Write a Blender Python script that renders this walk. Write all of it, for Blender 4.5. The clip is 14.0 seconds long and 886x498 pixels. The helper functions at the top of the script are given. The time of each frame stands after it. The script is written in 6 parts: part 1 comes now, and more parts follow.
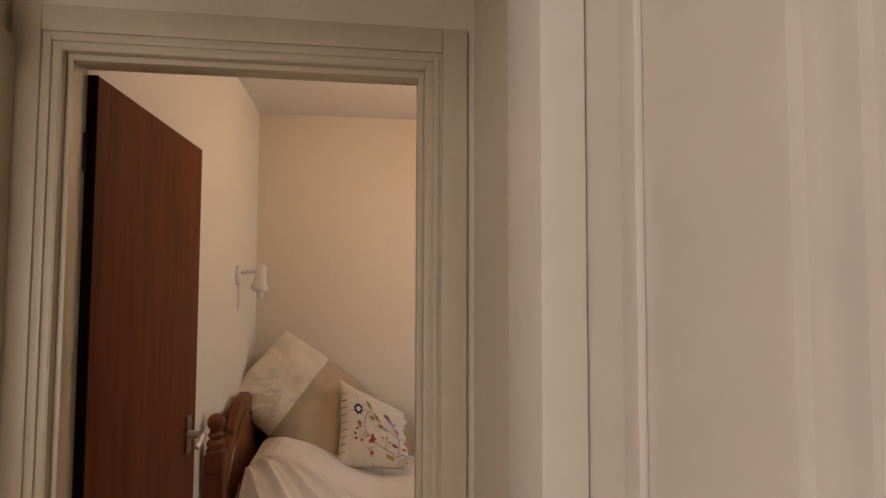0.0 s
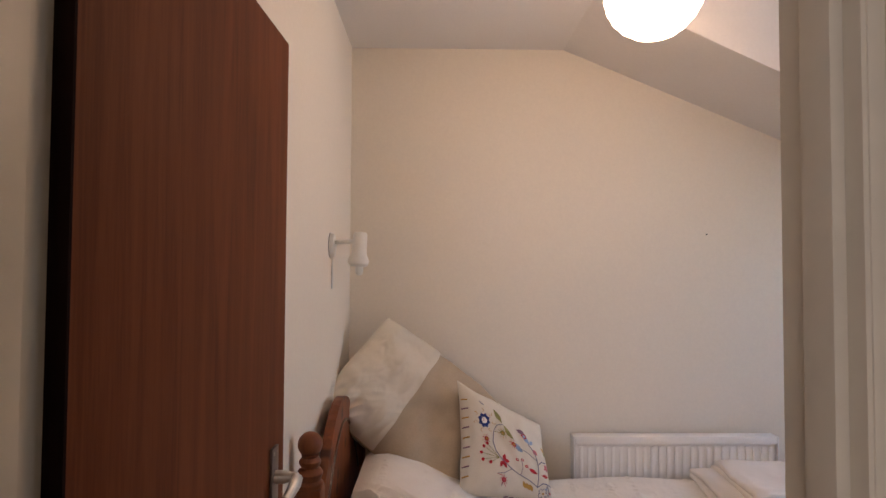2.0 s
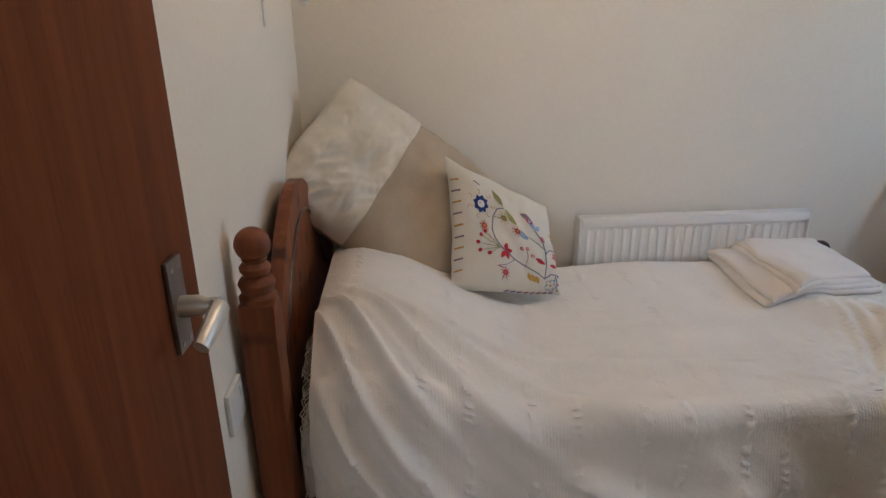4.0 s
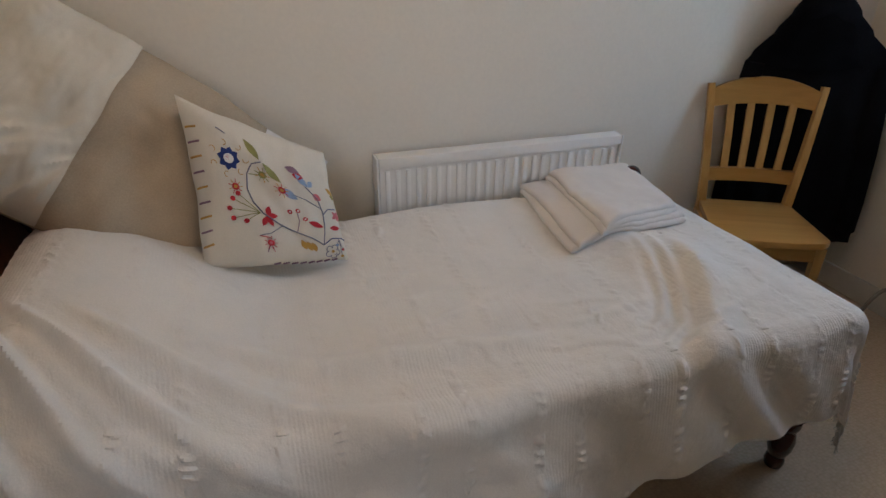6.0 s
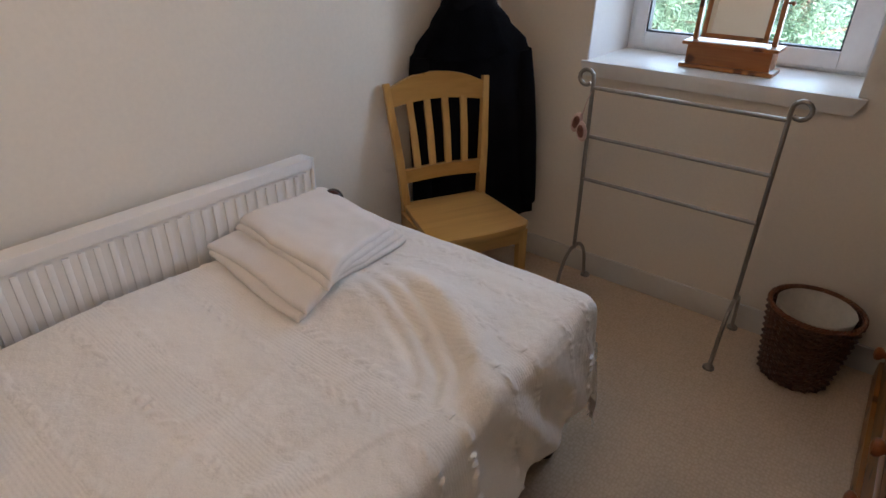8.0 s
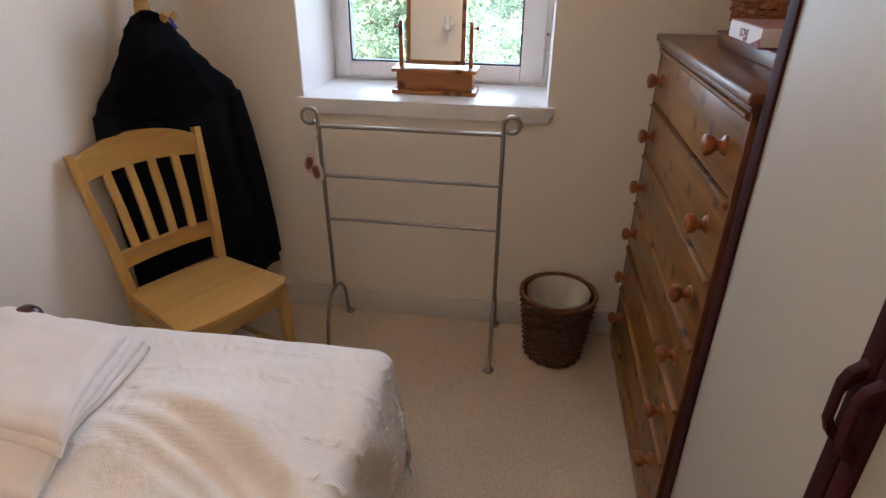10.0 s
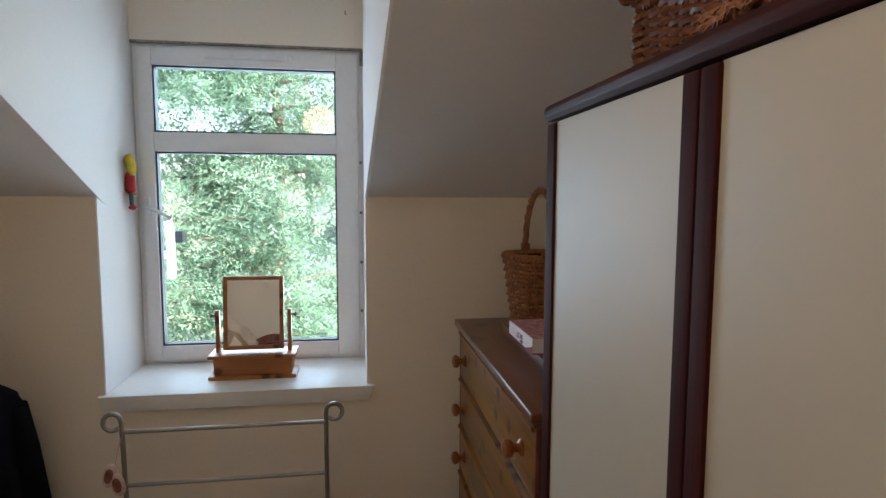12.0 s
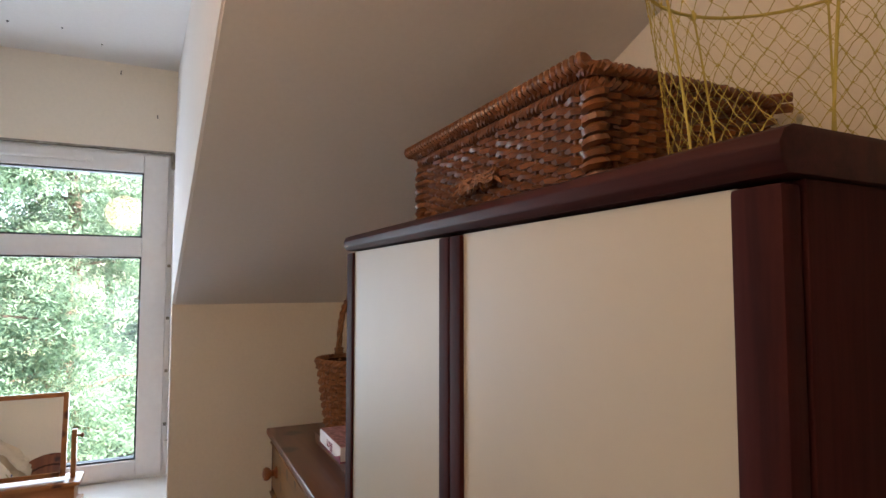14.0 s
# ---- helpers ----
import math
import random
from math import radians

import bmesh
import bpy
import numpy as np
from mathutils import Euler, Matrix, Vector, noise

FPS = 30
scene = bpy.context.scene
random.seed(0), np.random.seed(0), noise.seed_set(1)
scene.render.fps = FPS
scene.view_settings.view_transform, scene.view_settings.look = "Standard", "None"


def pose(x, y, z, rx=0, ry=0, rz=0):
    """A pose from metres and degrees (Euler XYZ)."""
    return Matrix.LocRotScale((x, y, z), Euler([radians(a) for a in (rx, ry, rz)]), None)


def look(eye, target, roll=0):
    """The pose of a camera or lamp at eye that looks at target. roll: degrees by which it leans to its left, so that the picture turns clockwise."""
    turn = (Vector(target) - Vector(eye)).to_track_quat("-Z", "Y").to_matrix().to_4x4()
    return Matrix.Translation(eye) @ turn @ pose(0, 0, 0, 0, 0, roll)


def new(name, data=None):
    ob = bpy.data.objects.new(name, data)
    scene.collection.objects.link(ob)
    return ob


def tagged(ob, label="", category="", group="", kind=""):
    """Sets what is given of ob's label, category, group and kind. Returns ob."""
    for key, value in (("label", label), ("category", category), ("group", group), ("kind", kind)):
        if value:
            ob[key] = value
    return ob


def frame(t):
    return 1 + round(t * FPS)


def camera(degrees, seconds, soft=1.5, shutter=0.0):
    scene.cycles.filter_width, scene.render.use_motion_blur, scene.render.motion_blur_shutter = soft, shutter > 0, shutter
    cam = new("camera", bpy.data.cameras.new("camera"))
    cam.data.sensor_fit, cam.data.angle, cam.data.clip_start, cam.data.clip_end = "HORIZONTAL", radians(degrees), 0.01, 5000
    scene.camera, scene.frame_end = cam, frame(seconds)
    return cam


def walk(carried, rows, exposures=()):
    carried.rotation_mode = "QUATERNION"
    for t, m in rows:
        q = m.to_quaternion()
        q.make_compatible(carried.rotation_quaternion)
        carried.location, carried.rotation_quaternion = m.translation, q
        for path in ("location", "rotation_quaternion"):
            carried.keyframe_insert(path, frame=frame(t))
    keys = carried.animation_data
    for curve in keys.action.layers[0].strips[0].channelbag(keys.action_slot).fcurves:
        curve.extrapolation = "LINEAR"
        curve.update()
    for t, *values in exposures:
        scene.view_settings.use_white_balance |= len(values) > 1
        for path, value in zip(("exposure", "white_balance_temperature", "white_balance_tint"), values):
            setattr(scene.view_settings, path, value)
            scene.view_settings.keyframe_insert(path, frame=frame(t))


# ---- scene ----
# the camera and its walk
cam = camera(75.3, 14.0)
PATH = [
    (0, (-0.022, 0.09, 1.577), (0.25, 2.069, 1.688), 0.2),
    (0.5, (-0.091, 0.254, 1.57), (0.034, 2.248, 1.671), 0.6),
    (1, (-0.157, 0.430, 1.555), (-0.081, 2.427, 1.647), 0.5),
    (1.5, (-0.214, 0.640, 1.555), (-0.152, 2.637, 1.642), 0.3),
    (2, (-0.236, 0.822, 1.520), (-0.208, 2.820, 1.585), 0.3),
    (2.5, (-0.296, 1.010, 1.478), (-0.240, 3.008, 1.396), 0.2),
    (3, (-0.31, 1.174, 1.416), (-0.216, 3.151, 1.125), -0.0),
    (3.2, (-0.32, 1.233, 1.408), (-0.212, 3.193, 1.024), -0.2),
    (5.3, (-0.114, 1.513, 1.337), (0.217, 3.286, 0.474), -0.2),
    (5.5, (-0.066, 1.564, 1.356), (0.32, 3.314, 0.466), -0.0),
    (6, (0.016, 1.669, 1.395), (0.593, 3.331, 0.444), 0.8),
    (6.5, (0.052, 1.772, 1.4), (0.846, 3.338, 0.443), 0.7),
    (7, (0.082, 1.85, 1.399), (1.114, 3.269, 0.439), 0.9),
    (7.2, (0.1, 1.87, 1.398), (1.213, 3.226, 0.439), 0.7),
    (9.3, (0.306, 2.133, 1.401), (1.974, 2.71, 0.461), 1.1),
    (9.5, (0.308, 2.134, 1.407), (2.007, 2.626, 0.473), 0.8),
    (10, (0.309, 2.137, 1.437), (2.073, 2.41, 0.537), 0.6),
    (10.5, (0.3, 2.128, 1.486), (2.129, 2.235, 0.684), 0.3),
    (11, (0.284, 2.131, 1.546), (2.183, 2.103, 0.921), 0.2),
    (11.5, (0.293, 2.122, 1.626), (2.246, 1.951, 1.229), 0.2),
    (12, (0.28, 2.119, 1.68), (2.25, 1.824, 1.497), 0.2),
    (12.5, (0.241, 2.133, 1.736), (2.197, 1.719, 1.699), 0.2),
    (13, (0.204, 2.145, 1.759), (2.126, 1.594, 1.817), 0.2),
    (13.5, (0.181, 2.117, 1.765), (2.052, 1.417, 1.865), 0.1),
    (14, (0.154, 2.101, 1.754), (1.956, 1.241, 1.872), -0.0),
]
# stops, kelvin and tint of the picture along the walk
EXPOSURES = [
    (0.0, 2.65, 8400, 29), (0.6, 3.1, 6900, 22), (1.5, 2.92, 6700, 28), (2.4, 3.02, 6250, 25), (3.0, 3.1, 5900, 18), (5.5, 2.74, 5900, 13),
    (7.0, 2.72, 5980, 16), (9.5, 3.3, 6600, 24), (10.5, 3.35, 6500, 20), (11.5, 3.1, 6100, 15), (12.0, 2.75, 6500, 15), (12.5, 2.53, 6900, 18), (14.0, 3.1, 7050, 22),
]
walk(cam, [(t, look(eye, target, roll)) for t, eye, target, roll in PATH], EXPOSURES)

# ---- world, sun and lamps ----
world = bpy.data.worlds.new("sky")
scene.world = world
world.use_nodes = True
wt = world.node_tree
sky = wt.nodes.new("ShaderNodeTexSky")
sky.sky_type = "NISHITA"
sky.sun_disc = False
sky.sun_elevation = radians(42)
sky.sun_rotation = radians(200)
wt.links.new(sky.outputs[0], wt.nodes["Background"].inputs[0])
wt.nodes["Background"].inputs[1].default_value = 0.15

sun = new("sun", bpy.data.lights.new("sun", "SUN"))
sun.data.energy, sun.data.angle, sun.data.color = 5.0, radians(0.6), (1.0, 0.97, 0.93)
sun.matrix_world = look((0, -5, 8), (8, 2, 0))

day = new("window_daylight", bpy.data.lights.new("window_daylight", "AREA"))
day.data.shape, day.data.size, day.data.size_y = "RECTANGLE", 0.85, 1.25
day.data.energy, day.data.color = 3.5, (0.575, 0.78, 1.0)
day.matrix_world = look((2.98, 2.57, 1.63), (0, 2.57, 1.35))

# fill lamp added behind the walk's start to brighten the hall; its source is unseen
hall_fill = new("hall_fill_lamp", bpy.data.lights.new("hall_fill_lamp", "AREA"))
hall_fill.data.shape, hall_fill.data.size, hall_fill.data.size_y = "RECTANGLE", 0.9, 1.1
hall_fill.data.energy, hall_fill.data.color = 3.2, (0.90, 0.95, 1.0)
hall_fill.matrix_world = look((-0.98, -1.28, 1.60), (-0.5, 1.2, 1.45))


# ---- materials ----
def material(name, base, rough=0.6, metal=0.0, vary=0.08, scale=6.0, fine=60.0, bump=0.1, bump_scale=None, bump_dist=0.002,
             stretch=(1, 1, 1), spec=0.5, coat=0.0, dark=None):
    """Base colour varied at two scales, with a fine relief."""
    m = bpy.data.materials.new(name)
    m.use_nodes = True
    n, l = m.node_tree.nodes, m.node_tree.links
    p = n["Principled BSDF"]
    p.inputs["Roughness"].default_value = rough
    p.inputs["Metallic"].default_value = metal
    p.inputs["Specular IOR Level"].default_value = spec
    p.inputs["Coat Weight"].default_value = coat
    tc = n.new("ShaderNodeTexCoord")
    mp = n.new("ShaderNodeMapping")
    mp.inputs["Scale"].default_value = stretch
    l.new(tc.outputs["Object"], mp.inputs[0])
    a = n.new("ShaderNodeTexNoise")
    a.inputs["Scale"].default_value, a.inputs["Detail"].default_value = scale, 4
    b = n.new("ShaderNodeTexNoise")
    b.inputs["Scale"].default_value, b.inputs["Detail"].default_value = fine, 6
    l.new(mp.outputs[0], a.inputs[0])
    l.new(mp.outputs[0], b.inputs[0])
    mixf = n.new("ShaderNodeMath")
    mixf.operation = "ADD"
    l.new(a.outputs[0], mixf.inputs[0])
    l.new(b.outputs[0], mixf.inputs[1])
    half = n.new("ShaderNodeMath")
    half.operation = "MULTIPLY"
    half.inputs[1].default_value = 0.5
    l.new(mixf.outputs[0], half.inputs[0])
    ramp = n.new("ShaderNodeValToRGB")
    d = dark or [c * (1 - 2 * vary) for c in base]
    ramp.color_ramp.elements[0].position, ramp.color_ramp.elements[0].color = 0.3, (*d, 1)
    ramp.color_ramp.elements[1].position, ramp.color_ramp.elements[1].color = 0.7, (*[min(1, c * (1 + vary)) for c in base], 1)
    l.new(half.outputs[0], ramp.inputs[0])
    l.new(ramp.outputs[0], p.inputs["Base Color"])
    rr = n.new("ShaderNodeMapRange")
    rr.inputs["To Min"].default_value, rr.inputs["To Max"].default_value = max(0, rough - 0.08), min(1, rough + 0.08)
    l.new(a.outputs[0], rr.inputs[0])
    l.new(rr.outputs[0], p.inputs["Roughness"])
    if bump:
        bn = n.new("ShaderNodeBump")
        bn.inputs["Strength"].default_value, bn.inputs["Distance"].default_value = bump, bump_dist
        if bump_scale:
            c = n.new("ShaderNodeTexNoise")
            c.inputs["Scale"].default_value = bump_scale
            c.inputs["Detail"].default_value = 3
            l.new(tc.outputs["Object"], c.inputs[0])
            l.new(c.outputs[0], bn.inputs["Height"])
        else:
            l.new(b.outputs[0], bn.inputs["Height"])
        l.new(bn.outputs[0], p.inputs["Normal"])
    return m


def wood(name, base, dark, axis="z", rough=0.4, knots=0.0, face="xz", grain=22.0, coat=0.15, bump=0.06, spec=0.3):
    """Grain that runs along one axis, with optional knots."""
    m = bpy.data.materials.new(name)
    m.use_nodes = True
    n, l = m.node_tree.nodes, m.node_tree.links
    p = n["Principled BSDF"]
    tc, mp = n.new("ShaderNodeTexCoord"), n.new("ShaderNodeMapping")
    s = {"x": (0.06, 1, 1), "y": (1, 0.06, 1), "z": (1, 1, 0.06)}[axis]
    mp.inputs["Scale"].default_value = s
    info = n.new("ShaderNodeObjectInfo")
    shift = n.new("ShaderNodeVectorMath")
    shift.operation = "MULTIPLY_ADD"
    shift.inputs[1].default_value = (1, 1, 1)
    sc = n.new("ShaderNodeVectorMath")
    sc.operation = "SCALE"
    sc.inputs[0].default_value = (3.1, 4.7, 2.3)
    l.new(info.outputs["Random"], sc.inputs["Scale"])
    l.new(tc.outputs["Object"], shift.inputs[0])
    l.new(sc.outputs[0], shift.inputs[2])
    l.new(shift.outputs[0], mp.inputs[0])
    a, b = n.new("ShaderNodeTexNoise"), n.new("ShaderNodeTexNoise")
    a.inputs["Scale"].default_value, a.inputs["Detail"].default_value, a.inputs["Distortion"].default_value = grain, 5, 1.2
    b.inputs["Scale"].default_value, b.inputs["Detail"].default_value = grain * 9, 3
    l.new(mp.outputs[0], a.inputs[0])
    l.new(mp.outputs[0], b.inputs[0])
    mx = n.new("ShaderNodeMath")
    mx.operation = "MULTIPLY_ADD"
    mx.inputs[1].default_value = 0.35
    l.new(b.outputs[0], mx.inputs[0])
    l.new(a.outputs[0], mx.inputs[2])
    ramp = n.new("ShaderNodeValToRGB")
    e = ramp.color_ramp.elements
    e[0].position, e[0].color = 0.45, (*dark, 1)
    e[1].position, e[1].color = 0.85, (*base, 1)
    l.new(mx.outputs[0], ramp.inputs[0])
    out = ramp.outputs[0]
    if knots:
        v = n.new("ShaderNodeTexVoronoi")
        v.inputs["Scale"].default_value = knots
        v.voronoi_dimensions = "2D"
        ks, kc, kw = n.new("ShaderNodeSeparateXYZ"), n.new("ShaderNodeCombineXYZ"), n.new("ShaderNodeTexNoise")
        kw.inputs["Scale"].default_value = 30
        l.new(shift.outputs[0], ks.inputs[0])
        l.new(shift.outputs[0], kw.inputs[0])
        for i, q in enumerate(face):
            l.new(ks.outputs["xyz".index(q)], kc.inputs[i])
        kadd = n.new("ShaderNodeVectorMath")
        kadd.operation = "MULTIPLY_ADD"
        kadd.inputs[1].default_value = (0.02, 0.02, 0)
        l.new(kw.outputs["Color"], kadd.inputs[0])
        l.new(kc.outputs[0], kadd.inputs[2])
        l.new(kadd.outputs[0], v.inputs[0])
        kr = n.new("ShaderNodeMapRange")
        kr.inputs["From Min"].default_value, kr.inputs["From Max"].default_value = 0.09, 0.19
        kr.inputs["To Min"].default_value, kr.inputs["To Max"].default_value = 0.92, 0.0
        l.new(v.outputs["Distance"], kr.inputs[0])
        km = n.new("ShaderNodeMixRGB")
        km.inputs[2].default_value = (dark[0] * 0.35, dark[1] * 0.3, dark[2] * 0.3, 1)
        l.new(kr.outputs[0], km.inputs[0])
        l.new(out, km.inputs[1])
        out = km.outputs[0]
    l.new(out, p.inputs["Base Color"])
    p.inputs["Roughness"].default_value = rough
    p.inputs["Coat Weight"].default_value = coat
    p.inputs["Coat Roughness"].default_value = 0.25
    p.inputs["Specular IOR Level"].default_value = spec
    bn = n.new("ShaderNodeBump")
    bn.inputs["Strength"].default_value, bn.inputs["Distance"].default_value = bump, 0.002
    l.new(mx.outputs[0], bn.inputs["Height"])
    l.new(bn.outputs[0], p.inputs["Normal"])
    return m


def carpet_material():
    m = material("carpet", (0.67, 0.53, 0.38), rough=0.95, vary=0.05, scale=3, fine=180, bump=0, spec=0.1)
    n, l = m.node_tree.nodes, m.node_tree.links
    p = n["Principled BSDF"]
    tc, mp = n.new("ShaderNodeTexCoord"), n.new("ShaderNodeMapping")
    mp.inputs["Scale"].default_value = (70, 110, 70)
    l.new(tc.outputs["Object"], mp.inputs[0])
    v = n.new("ShaderNodeTexVoronoi")
    v.inputs["Scale"].default_value = 1.0
    v.inputs["Randomness"].default_value = 0.55
    l.new(mp.outputs[0], v.inputs[0])
    bn = n.new("ShaderNodeBump")
    bn.invert = True
    bn.inputs["Strength"].default_value, bn.inputs["Distance"].default_value = 0.6, 0.003
    l.new(v.outputs["Distance"], bn.inputs["Height"])
    l.new(bn.outputs[0], p.inputs["Normal"])
    mix = n.new("ShaderNodeMixRGB")
    mix.blend_type = "MULTIPLY"
    ramp = n.new("ShaderNodeValToRGB")
    ramp.color_ramp.elements[0].position, ramp.color_ramp.elements[0].color = 0.25, (1, 1, 1, 1)
    ramp.color_ramp.elements[1].position, ramp.color_ramp.elements[1].color = 0.8, (0.86, 0.83, 0.80, 1)
    l.new(v.outputs["Distance"], ramp.inputs[0])
    mix.inputs[0].default_value = 1
    src = p.inputs["Base Color"].links[0].from_socket
    l.new(src, mix.inputs[1])
    l.new(ramp.outputs[0], mix.inputs[2])
    l.new(mix.outputs[0], p.inputs["Base Color"])
    return m


def coverlet_material():
    """Off-white cotton, with fine ribs and bands of puckered weave that run across the bed."""
    m = material("coverlet_cotton", (0.86, 0.805, 0.73), rough=0.95, vary=0.05, scale=5, fine=300, bump=0, spec=0.15)
    n, l = m.node_tree.nodes, m.node_tree.links
    p = n["Principled BSDF"]
    p.inputs["Sheen Weight"].default_value = 0.15
    uv = n.new("ShaderNodeUVMap")
    uv.uv_map = "cloth"
    sep = n.new("ShaderNodeSeparateXYZ")
    l.new(uv.outputs[0], sep.inputs[0])

    def math_node(op, a, b=None):
        k = n.new("ShaderNodeMath")
        k.operation = op
        for i, q in enumerate((a, b)):
            if q is None:
                continue
            if isinstance(q, (int, float)):
                k.inputs[i].default_value = q
            else:
                l.new(q, k.inputs[i])
        return k.outputs[0]
    u, v = sep.outputs[0], sep.outputs[1]
    ribs = math_node("SINE", math_node("MULTIPLY", u, 2 * math.pi / 0.008))
    # bands in pairs, 10 cm apart, every 25 cm
    ph = math_node("FRACT", math_node("MULTIPLY", math_node("ADD", u, 1.81), 4.0))
    first = math_node("LESS_THAN", math_node("ABSOLUTE", math_node("SUBTRACT", ph, 0.2)), 0.045)
    second = math_node("LESS_THAN", math_node("ABSOLUTE", math_node("SUBTRACT", ph, 0.6)), 0.045)
    band = math_node("ADD", first, second)
    nz = n.new("ShaderNodeTexNoise")
    nz.inputs["Scale"].default_value = 24
    mp = n.new("ShaderNodeMapping")
    mp.inputs["Scale"].default_value = (1.6, 1, 1)
    l.new(uv.outputs[0], mp.inputs[0])
    l.new(mp.outputs[0], nz.inputs[0])
    puff = math_node("MULTIPLY", math_node("MULTIPLY", band, nz.outputs[0]), 3.2)
    weave = n.new("ShaderNodeTexNoise")
    weave.inputs["Scale"].default_value = 260
    l.new(uv.outputs[0], weave.inputs[0])
    wr = n.new("ShaderNodeTexNoise")
    wr.inputs["Scale"].default_value, wr.inputs["Detail"].default_value = 9, 5
    l.new(uv.outputs[0], wr.inputs[0])
    # the ribs show in wide groups only
    grp = n.new("ShaderNodeTexNoise")
    grp.inputs["Scale"].default_value = 4
    l.new(uv.outputs[0], grp.inputs[0])
    gate = math_node("MULTIPLY", math_node("GREATER_THAN", ph, 0.24), math_node("MULTIPLY", math_node("LESS_THAN", ph, 0.56), grp.outputs[0]))
    hsum = math_node("ADD", math_node("MULTIPLY", math_node("MULTIPLY", ribs, gate), 0.13), puff)
    hsum = math_node("ADD", hsum, math_node("MULTIPLY", weave.outputs[0], 0.35))
    hsum = math_node("ADD", hsum, math_node("MULTIPLY", wr.outputs[0], 7.5))
    bn = n.new("ShaderNodeBump")
    bn.inputs["Strength"].default_value, bn.inputs["Distance"].default_value = 0.55, 0.004
    l.new(hsum, bn.inputs["Height"])
    l.new(bn.outputs[0], p.inputs["Normal"])
    return m


def emission(name, color, strength):
    m = bpy.data.materials.new(name)
    m.use_nodes = True
    n, l = m.node_tree.nodes, m.node_tree.links
    p = n["Principled BSDF"]
    p.inputs["Base Color"].default_value = (0.9, 0.86, 0.78, 1)
    p.inputs["Emission Color"].default_value = (*color, 1)
    p.inputs["Emission Strength"].default_value = strength
    p.inputs["Roughness"].default_value = 0.8
    return m


def glass_material():
    m = bpy.data.materials.new("window_glass")
    m.use_nodes = True
    n, l = m.node_tree.nodes, m.node_tree.links
    n.remove(n["Principled BSDF"])
    t, g, f, x = (n.new("ShaderNodeBsdfTransparent"), n.new("ShaderNodeBsdfGlossy"), n.new("ShaderNodeFresnel"), n.new("ShaderNodeMixShader"))
    t.inputs[0].default_value = (0.95, 0.97, 0.96, 1)
    g.inputs["Roughness"].default_value = 0.02
    l.new(f.outputs[0], x.inputs[0])
    l.new(t.outputs[0], x.inputs[1])
    l.new(g.outputs[0], x.inputs[2])
    l.new(x.outputs[0], n["Material Output"].inputs[0])
    return m


M_WALL = material("cream_wall_paint", (0.83, 0.755, 0.64), rough=0.85, vary=0.025, scale=1.2, fine=90, bump=0.12, spec=0.2)
M_CEIL = material("white_ceiling_paint", (0.80, 0.765, 0.73), rough=0.9, vary=0.02, scale=1.5, fine=80, bump=0.12, spec=0.2)
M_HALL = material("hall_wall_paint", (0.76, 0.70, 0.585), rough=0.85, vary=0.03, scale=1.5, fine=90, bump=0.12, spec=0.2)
M_GLOSS = material("white_gloss_paint", (0.66, 0.63, 0.57), rough=0.35, vary=0.03, scale=4, fine=40, bump=0.05)
M_CASING = material("cream_casing_paint", (0.60, 0.53, 0.41), rough=0.4, vary=0.04, scale=4, fine=30, bump=0.08)
M_SILL = material("sill_paint", (0.78, 0.76, 0.72), rough=0.4, vary=0.03, scale=4, fine=40, bump=0.05)
M_UPVC = material("white_upvc", (0.80, 0.81, 0.82), rough=0.3, vary=0.03, scale=5, fine=40, bump=0.02)
M_RUBBER = material("black_gasket", (0.015, 0.018, 0.03), rough=0.5, vary=0.1)
M_GRIME = material("grimy_hinge", (0.30, 0.28, 0.24), rough=0.5, metal=0.3, vary=0.3, scale=60)
M_CARPET = carpet_material()
M_DOOR = wood("sapele_veneer", (0.185, 0.053, 0.018), (0.115, 0.031, 0.011), "z", rough=0.6, grain=26, coat=0.0, bump=0.03, spec=0.08)
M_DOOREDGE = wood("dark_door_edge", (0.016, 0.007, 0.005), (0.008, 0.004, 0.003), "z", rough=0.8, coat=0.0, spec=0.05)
M_BED = wood("red_pine", (0.25, 0.072, 0.022), (0.13, 0.033, 0.011), "z", rough=0.45, knots=8, face="yz", grain=14, coat=0.12)
M_BEDDARK = wood("dark_turned_pine", (0.07, 0.018, 0.010), (0.035, 0.009, 0.006), "z", rough=0.25, grain=14, coat=0.6)
M_BEECH = wood("varnished_beech", (0.62, 0.36, 0.115), (0.47, 0.25, 0.07), "z", rough=0.35, grain=18, coat=0.3)
M_BEECHX = wood("varnished_beech_seat", (0.54, 0.295, 0.083), (0.39, 0.20, 0.052), "x", rough=0.33, grain=9, coat=0.35)
M_PINE = wood("antique_pine_front", (0.27, 0.115, 0.023), (0.125, 0.046, 0.009), "x", rough=0.34, knots=8, grain=12, coat=0.2)
M_PINETOP = wood("stained_pine_top", (0.17, 0.062, 0.028), (0.10, 0.034, 0.016), "x", rough=0.35, knots=5, face="xy", grain=10, coat=0.3)
M_KNOB = wood("orange_pine_knob", (0.29, 0.092, 0.026), (0.18, 0.05, 0.015), "y", rough=0.3, grain=30, coat=0.2)
M_MIRRORPINE = wood("orange_pine", (0.44, 0.175, 0.05), (0.30, 0.10, 0.028), "y", rough=0.35, knots=9, face="yz", grain=20, coat=0.3)
M_MAHOG = wood("dark_mahogany", (0.055, 0.013, 0.012), (0.026, 0.007, 0.007), "z", rough=0.6, grain=30, coat=0.0, bump=0.02, spec=0.06)
